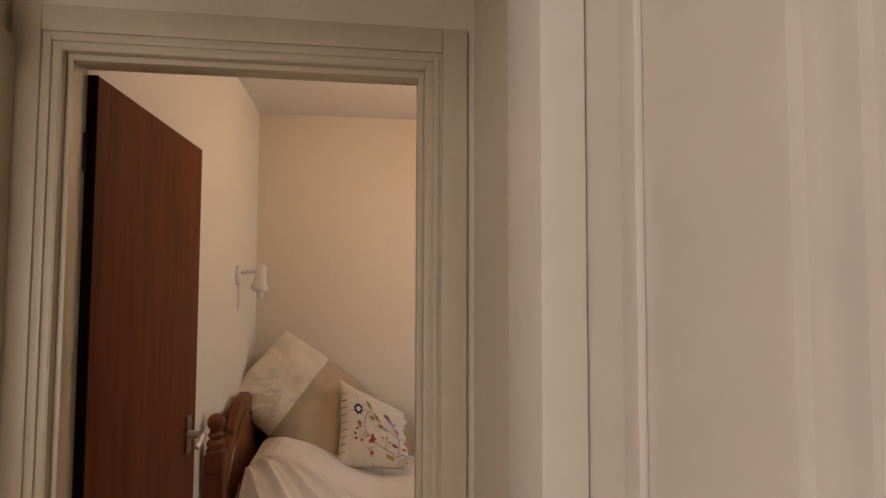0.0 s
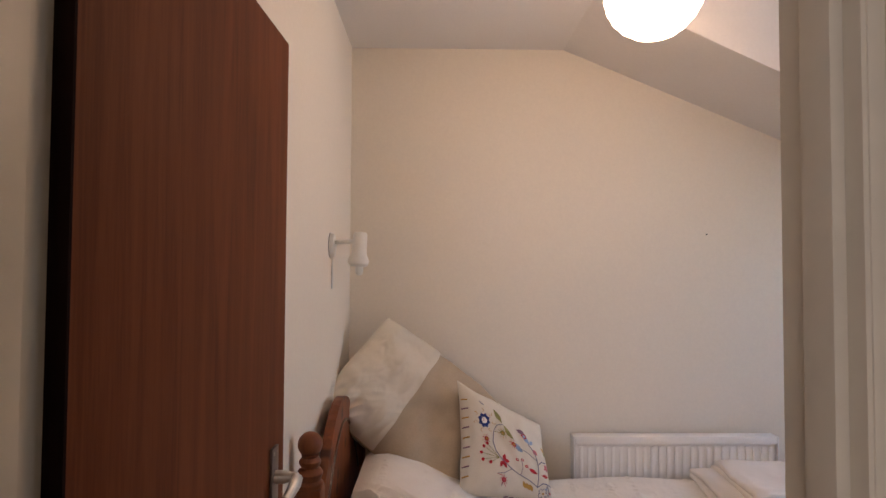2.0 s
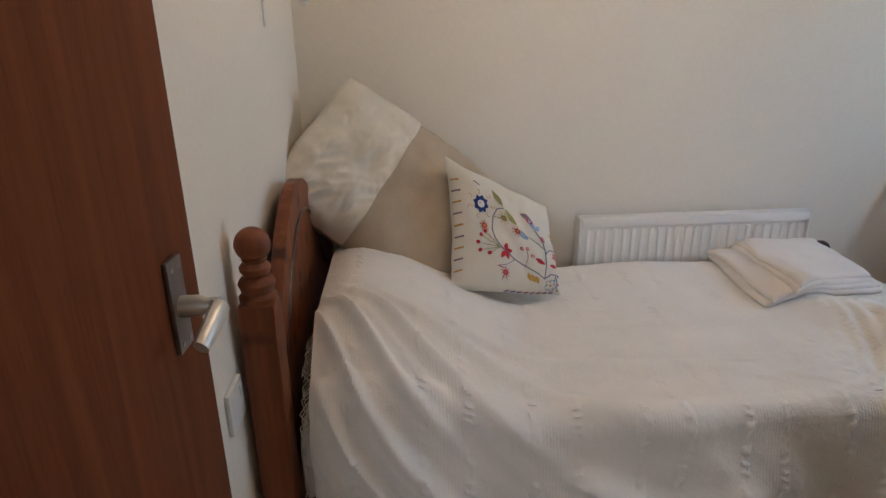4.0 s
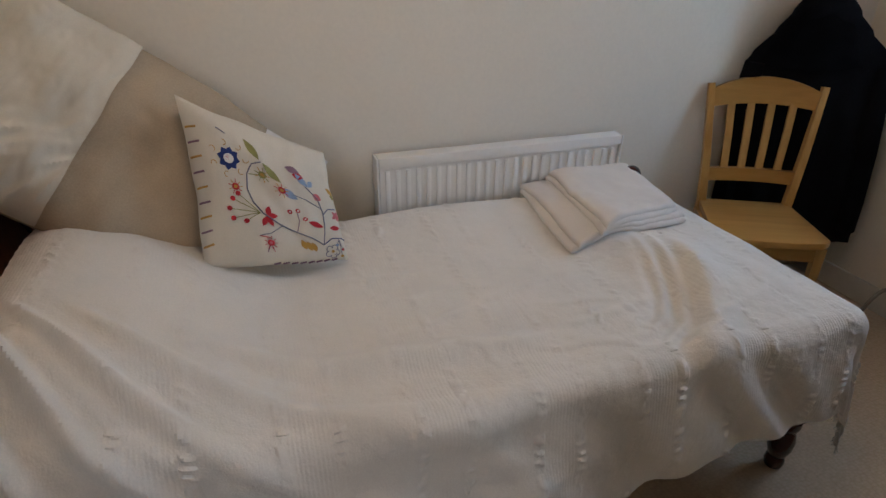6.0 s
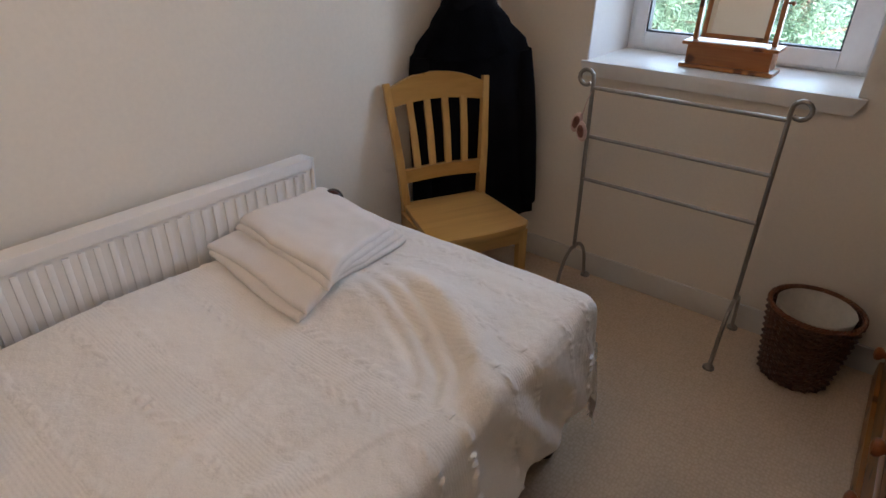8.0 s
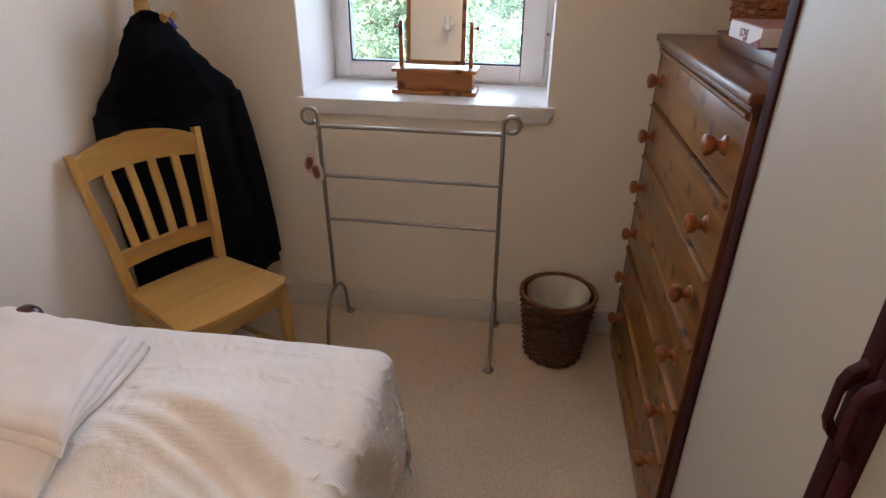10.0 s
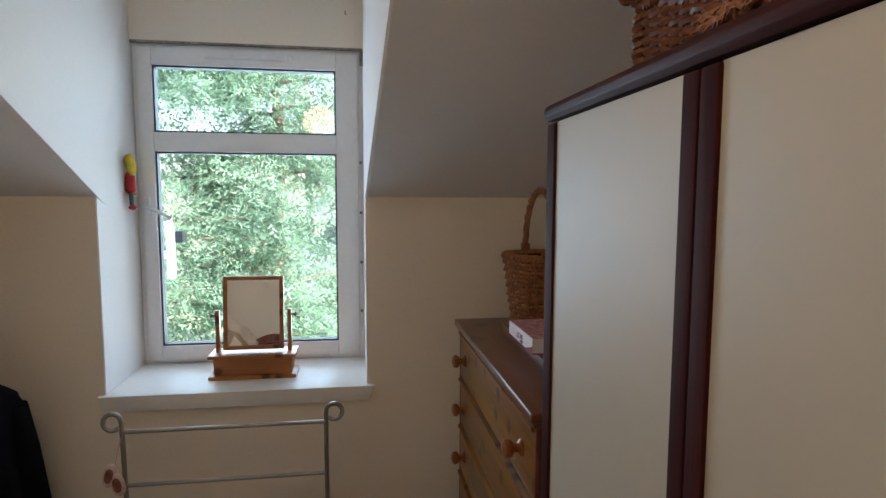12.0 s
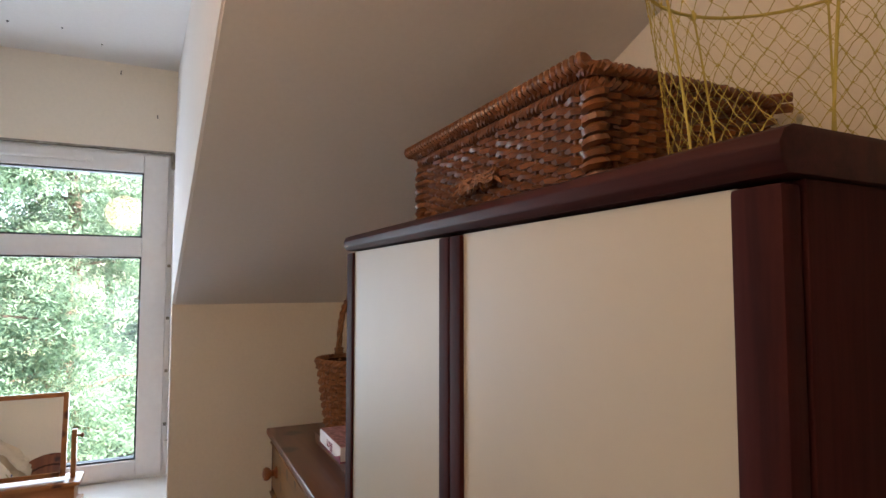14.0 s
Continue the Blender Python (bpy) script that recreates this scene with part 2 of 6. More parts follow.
M_MAHOGX = wood("dark_mahogany_rail", (0.055, 0.013, 0.012), (0.026, 0.007, 0.007), "x", rough=0.45, grain=30, coat=0.0, bump=0.02, spec=0.12)
M_PANEL = material("cream_laminate", (0.44, 0.40, 0.325), rough=0.5, vary=0.012, scale=1.5, fine=20, bump=0.01)
M_WICKER = material("brown_willow", (0.20, 0.067, 0.021), rough=0.42, vary=0.28, scale=25, fine=120, bump=0.2, bump_dist=0.001, coat=0.1)
M_WICKERPALE = material("peeled_willow", (0.36, 0.145, 0.055), rough=0.55, vary=0.3, scale=30, fine=120, bump=0.2, bump_dist=0.001)
# dark backing colour that stands in for the shade behind open weave
M_WEAVESHADE = material("weave_gap_shade", (0.065, 0.028, 0.014), rough=0.85, spec=0.15, vary=0.3, scale=40, fine=120, bump=0.2, bump_dist=0.001)
M_BINWILLOW = material("bin_willow", (0.10, 0.040, 0.018), rough=0.42, vary=0.3, scale=40, fine=120, bump=0.2, bump_dist=0.001)
M_PEWTER = material("pewter_metal", (0.34, 0.31, 0.27), rough=0.38, metal=0.85, vary=0.1, scale=20, fine=120, bump=0.05)
M_STEEL = material("satin_aluminium", (0.62, 0.59, 0.53), rough=0.35, metal=0.6, vary=0.05, scale=20)
M_BRONZE = material("dull_plate", (0.20, 0.165, 0.15), rough=0.4, metal=0.7, vary=0.1, scale=20)
M_RAD = material("radiator_enamel", (0.86, 0.83, 0.78), rough=0.35, vary=0.02, scale=5, fine=50, bump=0.02)
M_COVER = coverlet_material()
M_LINEN = material("beige_linen", (0.50, 0.40, 0.285), rough=0.95, vary=0.09, scale=8, fine=260, bump=0.4, bump_scale=420, bump_dist=0.001, spec=0.1)
M_COTTON = material("cream_cotton", (0.74, 0.68, 0.575), rough=0.95, vary=0.04, scale=8, fine=260, bump=0.4, bump_scale=420, bump_dist=0.001, spec=0.1)
M_BLANKET = material("cream_brushed_cotton", (0.84, 0.77, 0.70), rough=0.98, vary=0.035, scale=8, fine=260, bump=0.4, bump_scale=380, bump_dist=0.0015, spec=0.1)
M_WHITECOT = material("white_cotton", (0.80, 0.77, 0.73), rough=0.95, vary=0.03, scale=8, fine=260, bump=0.35, bump_scale=400, bump_dist=0.001, spec=0.1)
M_COAT = material("black_wool", (0.008, 0.008, 0.010), rough=0.97, vary=0.25, scale=12, fine=300, bump=0.3, bump_dist=0.001, spec=0.05)
M_LINER = material("calico_liner", (0.68, 0.64, 0.56), rough=0.9, vary=0.06, scale=20, bump=0.15)
M_NET = material("yellow_net", (0.47, 0.37, 0.075), rough=0.6, vary=0.12, scale=20)
M_BLUE = material("blue_plastic", (0.02, 0.05, 0.35), rough=0.4, vary=0.05)
M_PLASTIC = material("white_plastic", (0.80, 0.78, 0.72), rough=0.3, vary=0.02, scale=8)
M_SHADE = emission("lit_paper", (1.0, 0.735, 0.475), 1.62)
M_GLASS = glass_material()
M_MIRROR = material("mirror_silver", (0.86, 0.87, 0.86), rough=0.02, metal=1.0, vary=0.0, bump=0)
M_MIRROR.node_tree.nodes["Principled BSDF"].inputs["Roughness"].links and M_MIRROR.node_tree.links.remove(
    M_MIRROR.node_tree.nodes["Principled BSDF"].inputs["Roughness"].links[0])
M_MIRROR.node_tree.nodes["Principled BSDF"].inputs["Roughness"].default_value = 0.01
M_HOLE = material("dark_speck", (0.02, 0.018, 0.015), rough=0.8)
M_LEAF = material("conifer_leaves", (0.19, 0.32, 0.22), rough=0.6, vary=0.3, scale=3, fine=20, bump=0)
M_LEAFB = material("pale_leaves", (0.34, 0.45, 0.39), rough=0.6, vary=0.3, scale=3, fine=20, bump=0)
M_BARK = material("bark", (0.12, 0.09, 0.07), rough=0.9, vary=0.3, scale=12, fine=60, bump=0.5, bump_dist=0.01)
M_GRASS = material("rough_grass", (0.34, 0.36, 0.20), rough=0.9, vary=0.35, scale=0.8, fine=30, bump=0.5, bump_dist=0.05)
for leaf in (M_LEAF, M_LEAFB):
    ln_, ll_ = leaf.node_tree.nodes, leaf.node_tree.links
    tr_, mx_ = ln_.new("ShaderNodeBsdfTranslucent"), ln_.new("ShaderNodeMixShader")
    mx_.inputs[0].default_value = 0.45
    ll_.new(ln_["Principled BSDF"].inputs["Base Color"].links[0].from_socket, tr_.inputs[0])
    ll_.new(ln_["Principled BSDF"].outputs[0], mx_.inputs[1])
    ll_.new(tr_.outputs[0], mx_.inputs[2])
    ll_.new(mx_.outputs[0], ln_["Material Output"].inputs[0])
THREADS = {k: material(k + "_thread", c, rough=0.8, vary=0.08, scale=60, bump=0) for k, c in dict(
    red=(0.50, 0.02, 0.03), navy=(0.015, 0.035, 0.17), grey=(0.20, 0.20, 0.26), olive=(0.30, 0.28, 0.09), ochre=(0.55, 0.30, 0.06),
    blue=(0.28, 0.38, 0.55), pink=(0.62, 0.16, 0.18), mauve=(0.26, 0.15, 0.20), white=(0.8, 0.75, 0.7)).items()}
M_CARD = material("white_card", (0.80, 0.74, 0.72), rough=0.6, vary=0.03)
M_MAROON = material("maroon_card", (0.22, 0.02, 0.05), rough=0.6, vary=0.1)
M_BOXLID = material("pink_patterned_lid", (0.50, 0.25, 0.23), rough=0.6, vary=0.45, scale=60, fine=90, dark=(0.14, 0.03, 0.04))
M_DOLL = {k: material("doll_" + k, c, rough=0.85, vary=0.15, scale=40) for k, c in dict(
    yellow=(0.62, 0.48, 0.04), red=(0.40, 0.02, 0.02), skin=(0.65, 0.50, 0.38), green=(0.04, 0.10, 0.05), pink=(0.55, 0.06, 0.12)).items()}
M_FELT = material("brown_felt", (0.22, 0.085, 0.06), rough=0.95, vary=0.2, scale=60, bump=0.3)
M_FLUFF = material("pale_pink_wool", (0.66, 0.46, 0.40), rough=1.0, vary=0.12, scale=60, fine=200, bump=0.6, bump_dist=0.003)
M_HEART = material("leopard_cloth", (0.42, 0.28, 0.22), rough=0.9, vary=0.4, scale=70, fine=120, dark=(0.06, 0.04, 0.04))


# ---- mesh helpers ----
def link(name, bm, mat, parent=None, label="", smooth=True):
    me = bpy.data.meshes.new(name)
    bm.normal_update()
    bm.to_mesh(me)
    bm.free()
    mats = mat if isinstance(mat, (list, tuple)) else [mat]
    for q in mats:
        me.materials.append(q)
    if smooth:
        me.shade_smooth()
        me.set_sharp_from_angle(angle=radians(35))
    ob = new(name, me)
    if parent:
        ob.parent = parent
    if label:
        ob["label"] = label
    return ob


def part(name, bm, mat, parent, label=""):
    return link(name, bm, mat, parent, label)


def thing(name, m=None, label="", category="", group="", kind=""):
    ob = new(name)
    ob.empty_display_size = 0.05
    if m is not None:
        ob.matrix_world = m
    return tagged(ob, label, category, group, kind)


def join(dst, src, m=None):
    """Adds the bmesh src to dst."""
    if m is not None:
        src.transform(m)
    me = bpy.data.meshes.new("tmp")
    src.to_mesh(me)
    dst.from_mesh(me)
    bpy.data.meshes.remove(me)
    src.free()
    return dst


def box(a, b, bevel=0.0, seg=2, bm=None):
    bm2 = bmesh.new()
    bmesh.ops.create_cube(bm2, size=1)
    a, b = Vector(a), Vector(b)
    for v in bm2.verts:
        v.co = Vector([(a[i] + b[i]) / 2 + v.co[i] * (b[i] - a[i]) for i in range(3)])
    if bevel:
        bmesh.ops.bevel(bm2, geom=bm2.edges[:], offset=bevel, segments=seg, affect="EDGES", profile=0.6)
    return join(bm, bm2) if bm is not None else bm2


def prism(points, axis, lo, hi, bevel=0.0):
    """A polygon drawn in the two other axes, drawn out along axis from lo to hi."""
    bm = bmesh.new()
    k = "xyz".index(axis)

    def at(p, h):
        q = list(p)
        q.insert(k, h)
        return q
    f0 = [bm.verts.new(at(p, lo)) for p in points]
    f1 = [bm.verts.new(at(p, hi)) for p in points]
    bm.faces.new(f0)
    bm.faces.new(f1[::-1])
    for i in range(len(points)):
        j = (i + 1) % len(points)
        bm.faces.new((f0[j], f0[i], f1[i], f1[j]))
    bmesh.ops.recalc_face_normals(bm, faces=bm.faces)
    if bevel:
        bmesh.ops.bevel(bm, geom=bm.edges[:], offset=bevel, segments=2, affect="EDGES", profile=0.6)
    return bm


def lathe(profile, seg=24, axis="z", caps=True):
    """Turns (radius, height) pairs about the axis."""
    bm = bmesh.new()
    rings = []
    for r, h in profile:
        if r < 1e-5:
            rings.append([bm.verts.new((0, 0, h))])
        else:
            rings.append([bm.verts.new((r * math.cos(2 * math.pi * i / seg), r * math.sin(2 * math.pi * i / seg), h)) for i in range(seg)])
    for p, q in zip(rings, rings[1:]):
        for i in range(seg):
            j = (i + 1) % seg
            if len(p) == 1 and len(q) > 1:
                bm.faces.new((p[0], q[j], q[i]))
            elif len(q) == 1 and len(p) > 1:
                bm.faces.new((p[i], p[j], q[0]))
            elif len(p) > 1:
                bm.faces.new((p[i], p[j], q[j], q[i]))
    for end in (rings[0], rings[-1]):
        if len(end) > 1 and caps:
            bm.faces.new(end)
    bmesh.ops.recalc_face_normals(bm, faces=bm.faces)
    if axis == "y":
        bm.transform(Matrix.Rotation(radians(-90), 4, "X"))
    if axis == "x":
        bm.transform(Matrix.Rotation(radians(90), 4, "Y"))
    return bm


def tube(pts, r, seg=8, closed=False, bm=None, flat=1.0):
    """A round rod along points; r is a number or one number for each point."""
    bm = bm if bm is not None else bmesh.new()
    pts = [Vector(p) for p in pts]
    n = len(pts)
    rings = []
    up = None
    for i, p in enumerate(pts):
        a = pts[(i - 1) % n] if (closed or i) else p
        b = pts[(i + 1) % n] if (closed or i < n - 1) else p
        t = (b - a).normalized()
        if up is None:
            up = t.orthogonal().normalized()
        up = (up - t * up.dot(t))
        up = up.normalized() if up.length > 1e-6 else t.orthogonal().normalized()
        side = t.cross(up)
        rr = r[i] if isinstance(r, (list, tuple)) else r
        rings.append([bm.verts.new(p + (up * math.cos(2 * math.pi * k / seg) * flat + side * math.sin(2 * math.pi * k / seg)) * rr) for k in range(seg)])
    for i in range(n if closed else n - 1):
        p, q = rings[i], rings[(i + 1) % n]
        for k in range(seg):
            m = (k + 1) % seg
            bm.faces.new((p[k], p[m], q[m], q[k]))
    if not closed:
        bm.faces.new(rings[0][::-1])
        bm.faces.new(rings[-1])
    return bm


def ball(c, r, seg=12, squash=(1, 1, 1), bm=None):
    b2 = bmesh.new()
    bmesh.ops.create_uvsphere(b2, u_segments=seg, v_segments=max(6, seg // 2), radius=r)
    m = Matrix.Translation(c) @ Matrix.Diagonal((*squash, 1))
    if bm is None:
        b2.transform(m)
        return b2
    return join(bm, b2, m)


def surface(nu, nv, fn, uv=None, solid=0.0):
    """A grid of nu by nv cells laid by fn(u, v), u and v from 0 to 1."""
    bm = bmesh.new()
    g = [[bm.verts.new(fn(i / nu, j / nv)) for j in range(nv + 1)] for i in range(nu + 1)]
    lay = bm.loops.layers.uv.new("cloth") if uv else None
    for i in range(nu):
        for j in range(nv):
            f = bm.faces.new((g[i][j], g[i + 1][j], g[i + 1][j + 1], g[i][j + 1]))
            if uv:
                for lp, (a, b) in zip(f.loops, ((i, j), (i + 1, j), (i + 1, j + 1), (i, j + 1))):
                    lp[lay].uv = uv(a / nu, b / nv)
    if solid:
        bmesh.ops.solidify(bm, geom=bm.faces[:], thickness=solid)
    return bm


def smooth_step(a, b, x):
    t = min(1, max(0, (x - a) / (b - a)))
    return t * t * (3 - 2 * t)


# ---- the large structure ----
XL, YB, XK, YS = -0.625, 3.46, 2.465, 1.24       # left wall, back wall, knee wall, wall behind the wardrobe
ZC, ZK = 2.537, 1.675                            # ceiling, top of the knee wall
XS = 0.356                                       # where the ceiling starts to slope
YR, YL = 2.085, 3.03                             # cheeks of the dormer
XW = 2.845                                       # room face of the window frame
ZD = 2.665                                       # dormer ceiling at the window
SILL = 0.957


def structure(name, bm, mat, label="", category="wall"):
    return tagged(link(name, bm, mat), label, category, kind="structure")


floor_bm = box((-0.9, 1.275, -0.12), (2.6, 3.6, 0.0))
box((-1.75, -1.45, -0.12), (1.3, 1.275, 0.0), bm=floor_bm)
box((0.3, 1.1, -0.12), (2.6, 1.275, 0.0), bm=floor_bm)
structure("floor", floor_bm, M_CARPET, "beige looped-pile carpet on the bedroom floor", "floor")

structure("wall_back", box((XL - 0.1, YB, 0), (2.60, YB + 0.12, 2.7)), M_WALL, "cream painted plaster wall beside the bed", "wall")
structure("wall_left", box((XL - 0.1, 1.37, 0), (XL, YB, 2.7)), M_WALL, "cream painted plaster wall behind the headboard", "wall")
structure("wall_wardrobe", box((0.30, YS - 0.1, 0), (2.60, YS, 2.7)), M_WALL, "cream painted wall behind wardrobe and drawers", "wall")

for k, (a, b) in enumerate((((XK, YL, 0), (XK + 0.13, YB, ZK)), ((XK, YS, 0), (XK + 0.13, YR, ZK)), ((XK, YR, 0), (XK + 0.13, YL, SILL - 0.06)))):
    structure("wall_knee_%d" % (k + 1), box(a, b), M_WALL, "low cream wall under the sloping ceiling", "wall")

SL = (ZC - ZK) / (XS - XK)


def slope_z(x):
    return ZK + SL * (x - XK)


def slope_piece(y0, y1, x0, x1):
    return prism([(x0, slope_z(x0)), (x1, slope_z(x1)), (x1, slope_z(x1) + 0.12), (x0, slope_z(x0) + 0.12)], "y", y0, y1)


def shear(bm, y, k):
    """Lets the dormer's side run askew: moves what lies near y, more towards the room."""
    for v in bm.verts:
        if abs(v.co.y - y) < 0.1 and v.co.x < XK:
            v.co.y += k * (v.co.x - XK)
    return bm


ceil = shear(slope_piece(YL, YB, XS, XK + 0.13), YL, 0.075)
join(ceil, shear(slope_piece(YS, YR, XS, XK + 0.13), YR, 0.041))
structure("ceiling_slope", ceil, M_CEIL, "white painted sloping ceiling", "ceiling")
structure("ceiling", box((-0.75, YS - 0.1, ZC), (XS, YB, ZC + 0.1)), M_CEIL, "flat white painted bedroom ceiling", "ceiling")
dormer_z = lambda x: ZC + (ZD - ZC) * (x - XS) / (XW - XS)
structure("ceiling_dormer", prism([(XS, dormer_z(XS) + 0.001), (XW + 0.1, dormer_z(XW + 0.1)), (XW + 0.1, dormer_z(XW) + 0.1), (XS, ZC + 0.1)], "y", YR - 0.20, YL + 0.05),
          M_CEIL, "white painted dormer ceiling with small screw holes", "ceiling")


def cheek(y0, y1):
    return prism([(XS + 0.02, slope_z(XS + 0.02) + 0.004), (XK + 0.004, ZK + 0.004), (XK + 0.004, SILL - 0.03), (XW + 0.06, SILL - 0.03), (XW + 0.06, dormer_z(XW + 0.06)), (XS + 0.02, dormer_z(XS + 0.02))], "y", y0, y1)


structure("cheek_1", shear(cheek(YR - 0.06, YR + 0.003), YR, 0.041), M_CEIL, "white painted side of the dormer", "wall")
structure("cheek_2", shear(cheek(YL - 0.003, YL + 0.06), YL, 0.075), M_CEIL, "white painted side of the dormer", "wall")
front = box((XW - 0.005, YR, 2.305), (XW + 0.12, YL, 2.75))
box((XK + 0.13, YR, 0.6), (XW + 0.12, YL, SILL - 0.061), bm=front)
outer = box((XW + 0.078, YR - 0.05, SILL - 0.06), (XW + 0.12, YR + 0.035, 2.305))
box((XW + 0.078, YL - 0.035, SILL - 0.06), (XW + 0.12, YL + 0.05, 2.305), bm=outer)
box((XW + 0.078, YR + 0.035, SILL - 0.06), (XW + 0.12, YL - 0.035, SILL + 0.03), bm=outer)
structure("trim_4", outer, M_UPVC, "white outer trim round the window", "trim")
structure("wall_dormer", front, M_WALL, "cream wall above the dormer window", "wall")

# sill board with its apron
sill = box((XK - 0.022, YR - 0.0, SILL - 0.025), (XW + 0.01, YL, SILL), 0.004)
join(sill, prism([(2.058, SILL - 0.001), (3.048, SILL - 0.001), (3.03, SILL - 0.058), (2.085, SILL - 0.058)], "x", XK - 0.024, XK - 0.001, 0.002))
structure("window_sill", sill, M_SILL, "white painted wooden window sill", "window sill")

# skirting boards
sk = [((XK - 0.014, YS, 0.0), (XK, YB, 0.105)), ((XL, YB - 0.014, 0.0), (XK - 0.014, YB, 0.105)), ((XL, 1.37, 0.0), (XL + 0.014, YB - 0.014, 0.105))]
for k, (a, b) in enumerate(sk):
    structure("baseboard_%d" % (k + 1), box(a, b, 0.004), M_GLOSS, "cream painted skirting board", "skirting board")

# the wall with the door, the lining and the casing
dw = box((-0.80, 1.275, 0), (-0.63, 1.37, 2.7))
box((0.125, 1.275, 0), (0.30, 1.37, 2.7), bm=dw)
box((-0.63, 1.275, 2.047), (0.125, 1.37, 2.7), bm=dw)
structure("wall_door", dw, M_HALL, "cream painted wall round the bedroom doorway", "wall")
lin = box((0.10, 1.266, 0), (0.125, 1.374, 2.020), 0.002)
box((-0.629, 1.266, 0), (-0.604, 1.374, 2.020), 0.002, bm=lin)
box((-0.629, 1.266, 2.020), (0.125, 1.374, 2.047), 0.002, bm=lin)
box((0.088, 1.285, 0), (0.10, 1.325, 2.008), 0.002, bm=lin)
box((-0.604, 1.285, 0), (-0.592, 1.325, 2.008), 0.002, bm=lin)
box((-0.604, 1.285, 2.008), (0.10, 1.325, 2.020), 0.002, bm=lin)
structure("door_frame", lin, M_CASING, "cream gloss painted door lining", "door frame")


def casing(points_inner, name, y):
    """An architrave of stepped section round an opening: x from the inner edge outwards."""
    x0, x1, zt = points_inner
    bm = bmesh.new()
    steps = [(0.0, 0.016, 0.010), (0.014, 0.026, 0.016), (0.024, 0.034, 0.012), (0.032, 0.084, 0.018)]
    for a, b, d in steps:
        box((x1 + a, y - d, 0), (x1 + b, y, zt + b), 0.003, bm=bm)
        box((x0 - b, y - d, 0), (x0 - a, y, zt + b), 0.003, bm=bm)
        box((x0 - a, y - d, zt + a), (x1 + a, y, zt + b), 0.003, bm=bm)
    return structure(name, bm, M_CASING, "cream gloss painted moulded architrave", "architrave")


casing((-0.606, 0.104, 2.022), "trim_1", 1.274)

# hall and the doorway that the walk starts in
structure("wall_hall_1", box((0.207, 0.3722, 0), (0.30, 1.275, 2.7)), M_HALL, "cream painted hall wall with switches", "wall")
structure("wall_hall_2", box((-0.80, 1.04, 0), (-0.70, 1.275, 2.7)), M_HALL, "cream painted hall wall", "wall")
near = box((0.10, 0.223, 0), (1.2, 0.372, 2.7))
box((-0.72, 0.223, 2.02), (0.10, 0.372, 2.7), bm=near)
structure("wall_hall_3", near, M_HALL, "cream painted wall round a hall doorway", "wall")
nl = box((0.0835, 0.2195, 0), (0.0998, 0.415, 2.0), 0.002)
box((0.060, 0.350, 0), (0.0833, 0.414, 1.99), 0.003, bm=nl)
box((0.0795, 0.294, 0), (0.0834, 0.307, 1.985), 0.0015, bm=nl)
box((-0.72, 0.228, 2.0), (0.0998, 0.412, 2.02), 0.003, bm=nl)
structure("door_frame_hall", nl, M_GLOSS, "white gloss painted rebated door lining in the hall", "door frame")
cs = bmesh.new()
for a, b, d in [(0.0, 0.014, 0.008), (0.012, 0.024, 0.012), (0.022, 0.032, 0.009), (0.03, 0.07, 0.013)]:
    box((0.088 + a, 0.2228 - d, 0), (0.088 + b, 0.2228, 2.0 + b), 0.003, bm=cs)
    box((0.102 + a, 0.3722, 0), (0.102 + b, 0.3722 + d, 2.0 + b), 0.003, bm=cs)
structure("trim_2", cs, M_GLOSS, "white gloss painted moulded architrave", "architrave")
# unseen walls, added to box in the hall and its fill lamp
hw = box((-0.9, 1.275, 0), (-0.80, 1.37, 2.7))
box((-1.75, 1.05, 0), (-0.80, 1.15, 2.7), bm=hw)
box((-1.75, -1.45, 0), (-1.62, 1.05, 2.7), bm=hw)
box((1.2, -1.42, 0), (1.32, 1.2, 2.7), bm=hw)
box((-1.62, -1.45, 0), (1.2, -1.33, 2.7), bm=hw)
structure("wall_unseen", hw, M_HALL, "unseen cream walls added to close off the hall", "wall")
structure("ceiling_hall", box((-1.75, -1.45, ZC + 0.005), (1.32, YS - 0.1, ZC + 0.1)), M_CEIL, "white painted hall ceiling", "ceiling")
# trim on the end of the hall's other wall
ht = bmesh.new()
for a, b, d in [(0.0, 0.02, 0.010), (0.018, 0.03, 0.018), (0.028, 0.088, 0.020)]:
    box((-0.70, 1.17 + a, 0), (-0.70 + d, 1.17 + b, 1.95 + b), 0.003, bm=ht)
    box((-0.70, 1.045, 1.95 + a), (-0.70 + d, 1.17 + a, 1.95 + b), 0.003, bm=ht)
structure("trim_3", ht, M_CASING, "cream gloss painted architrave", "architrave")


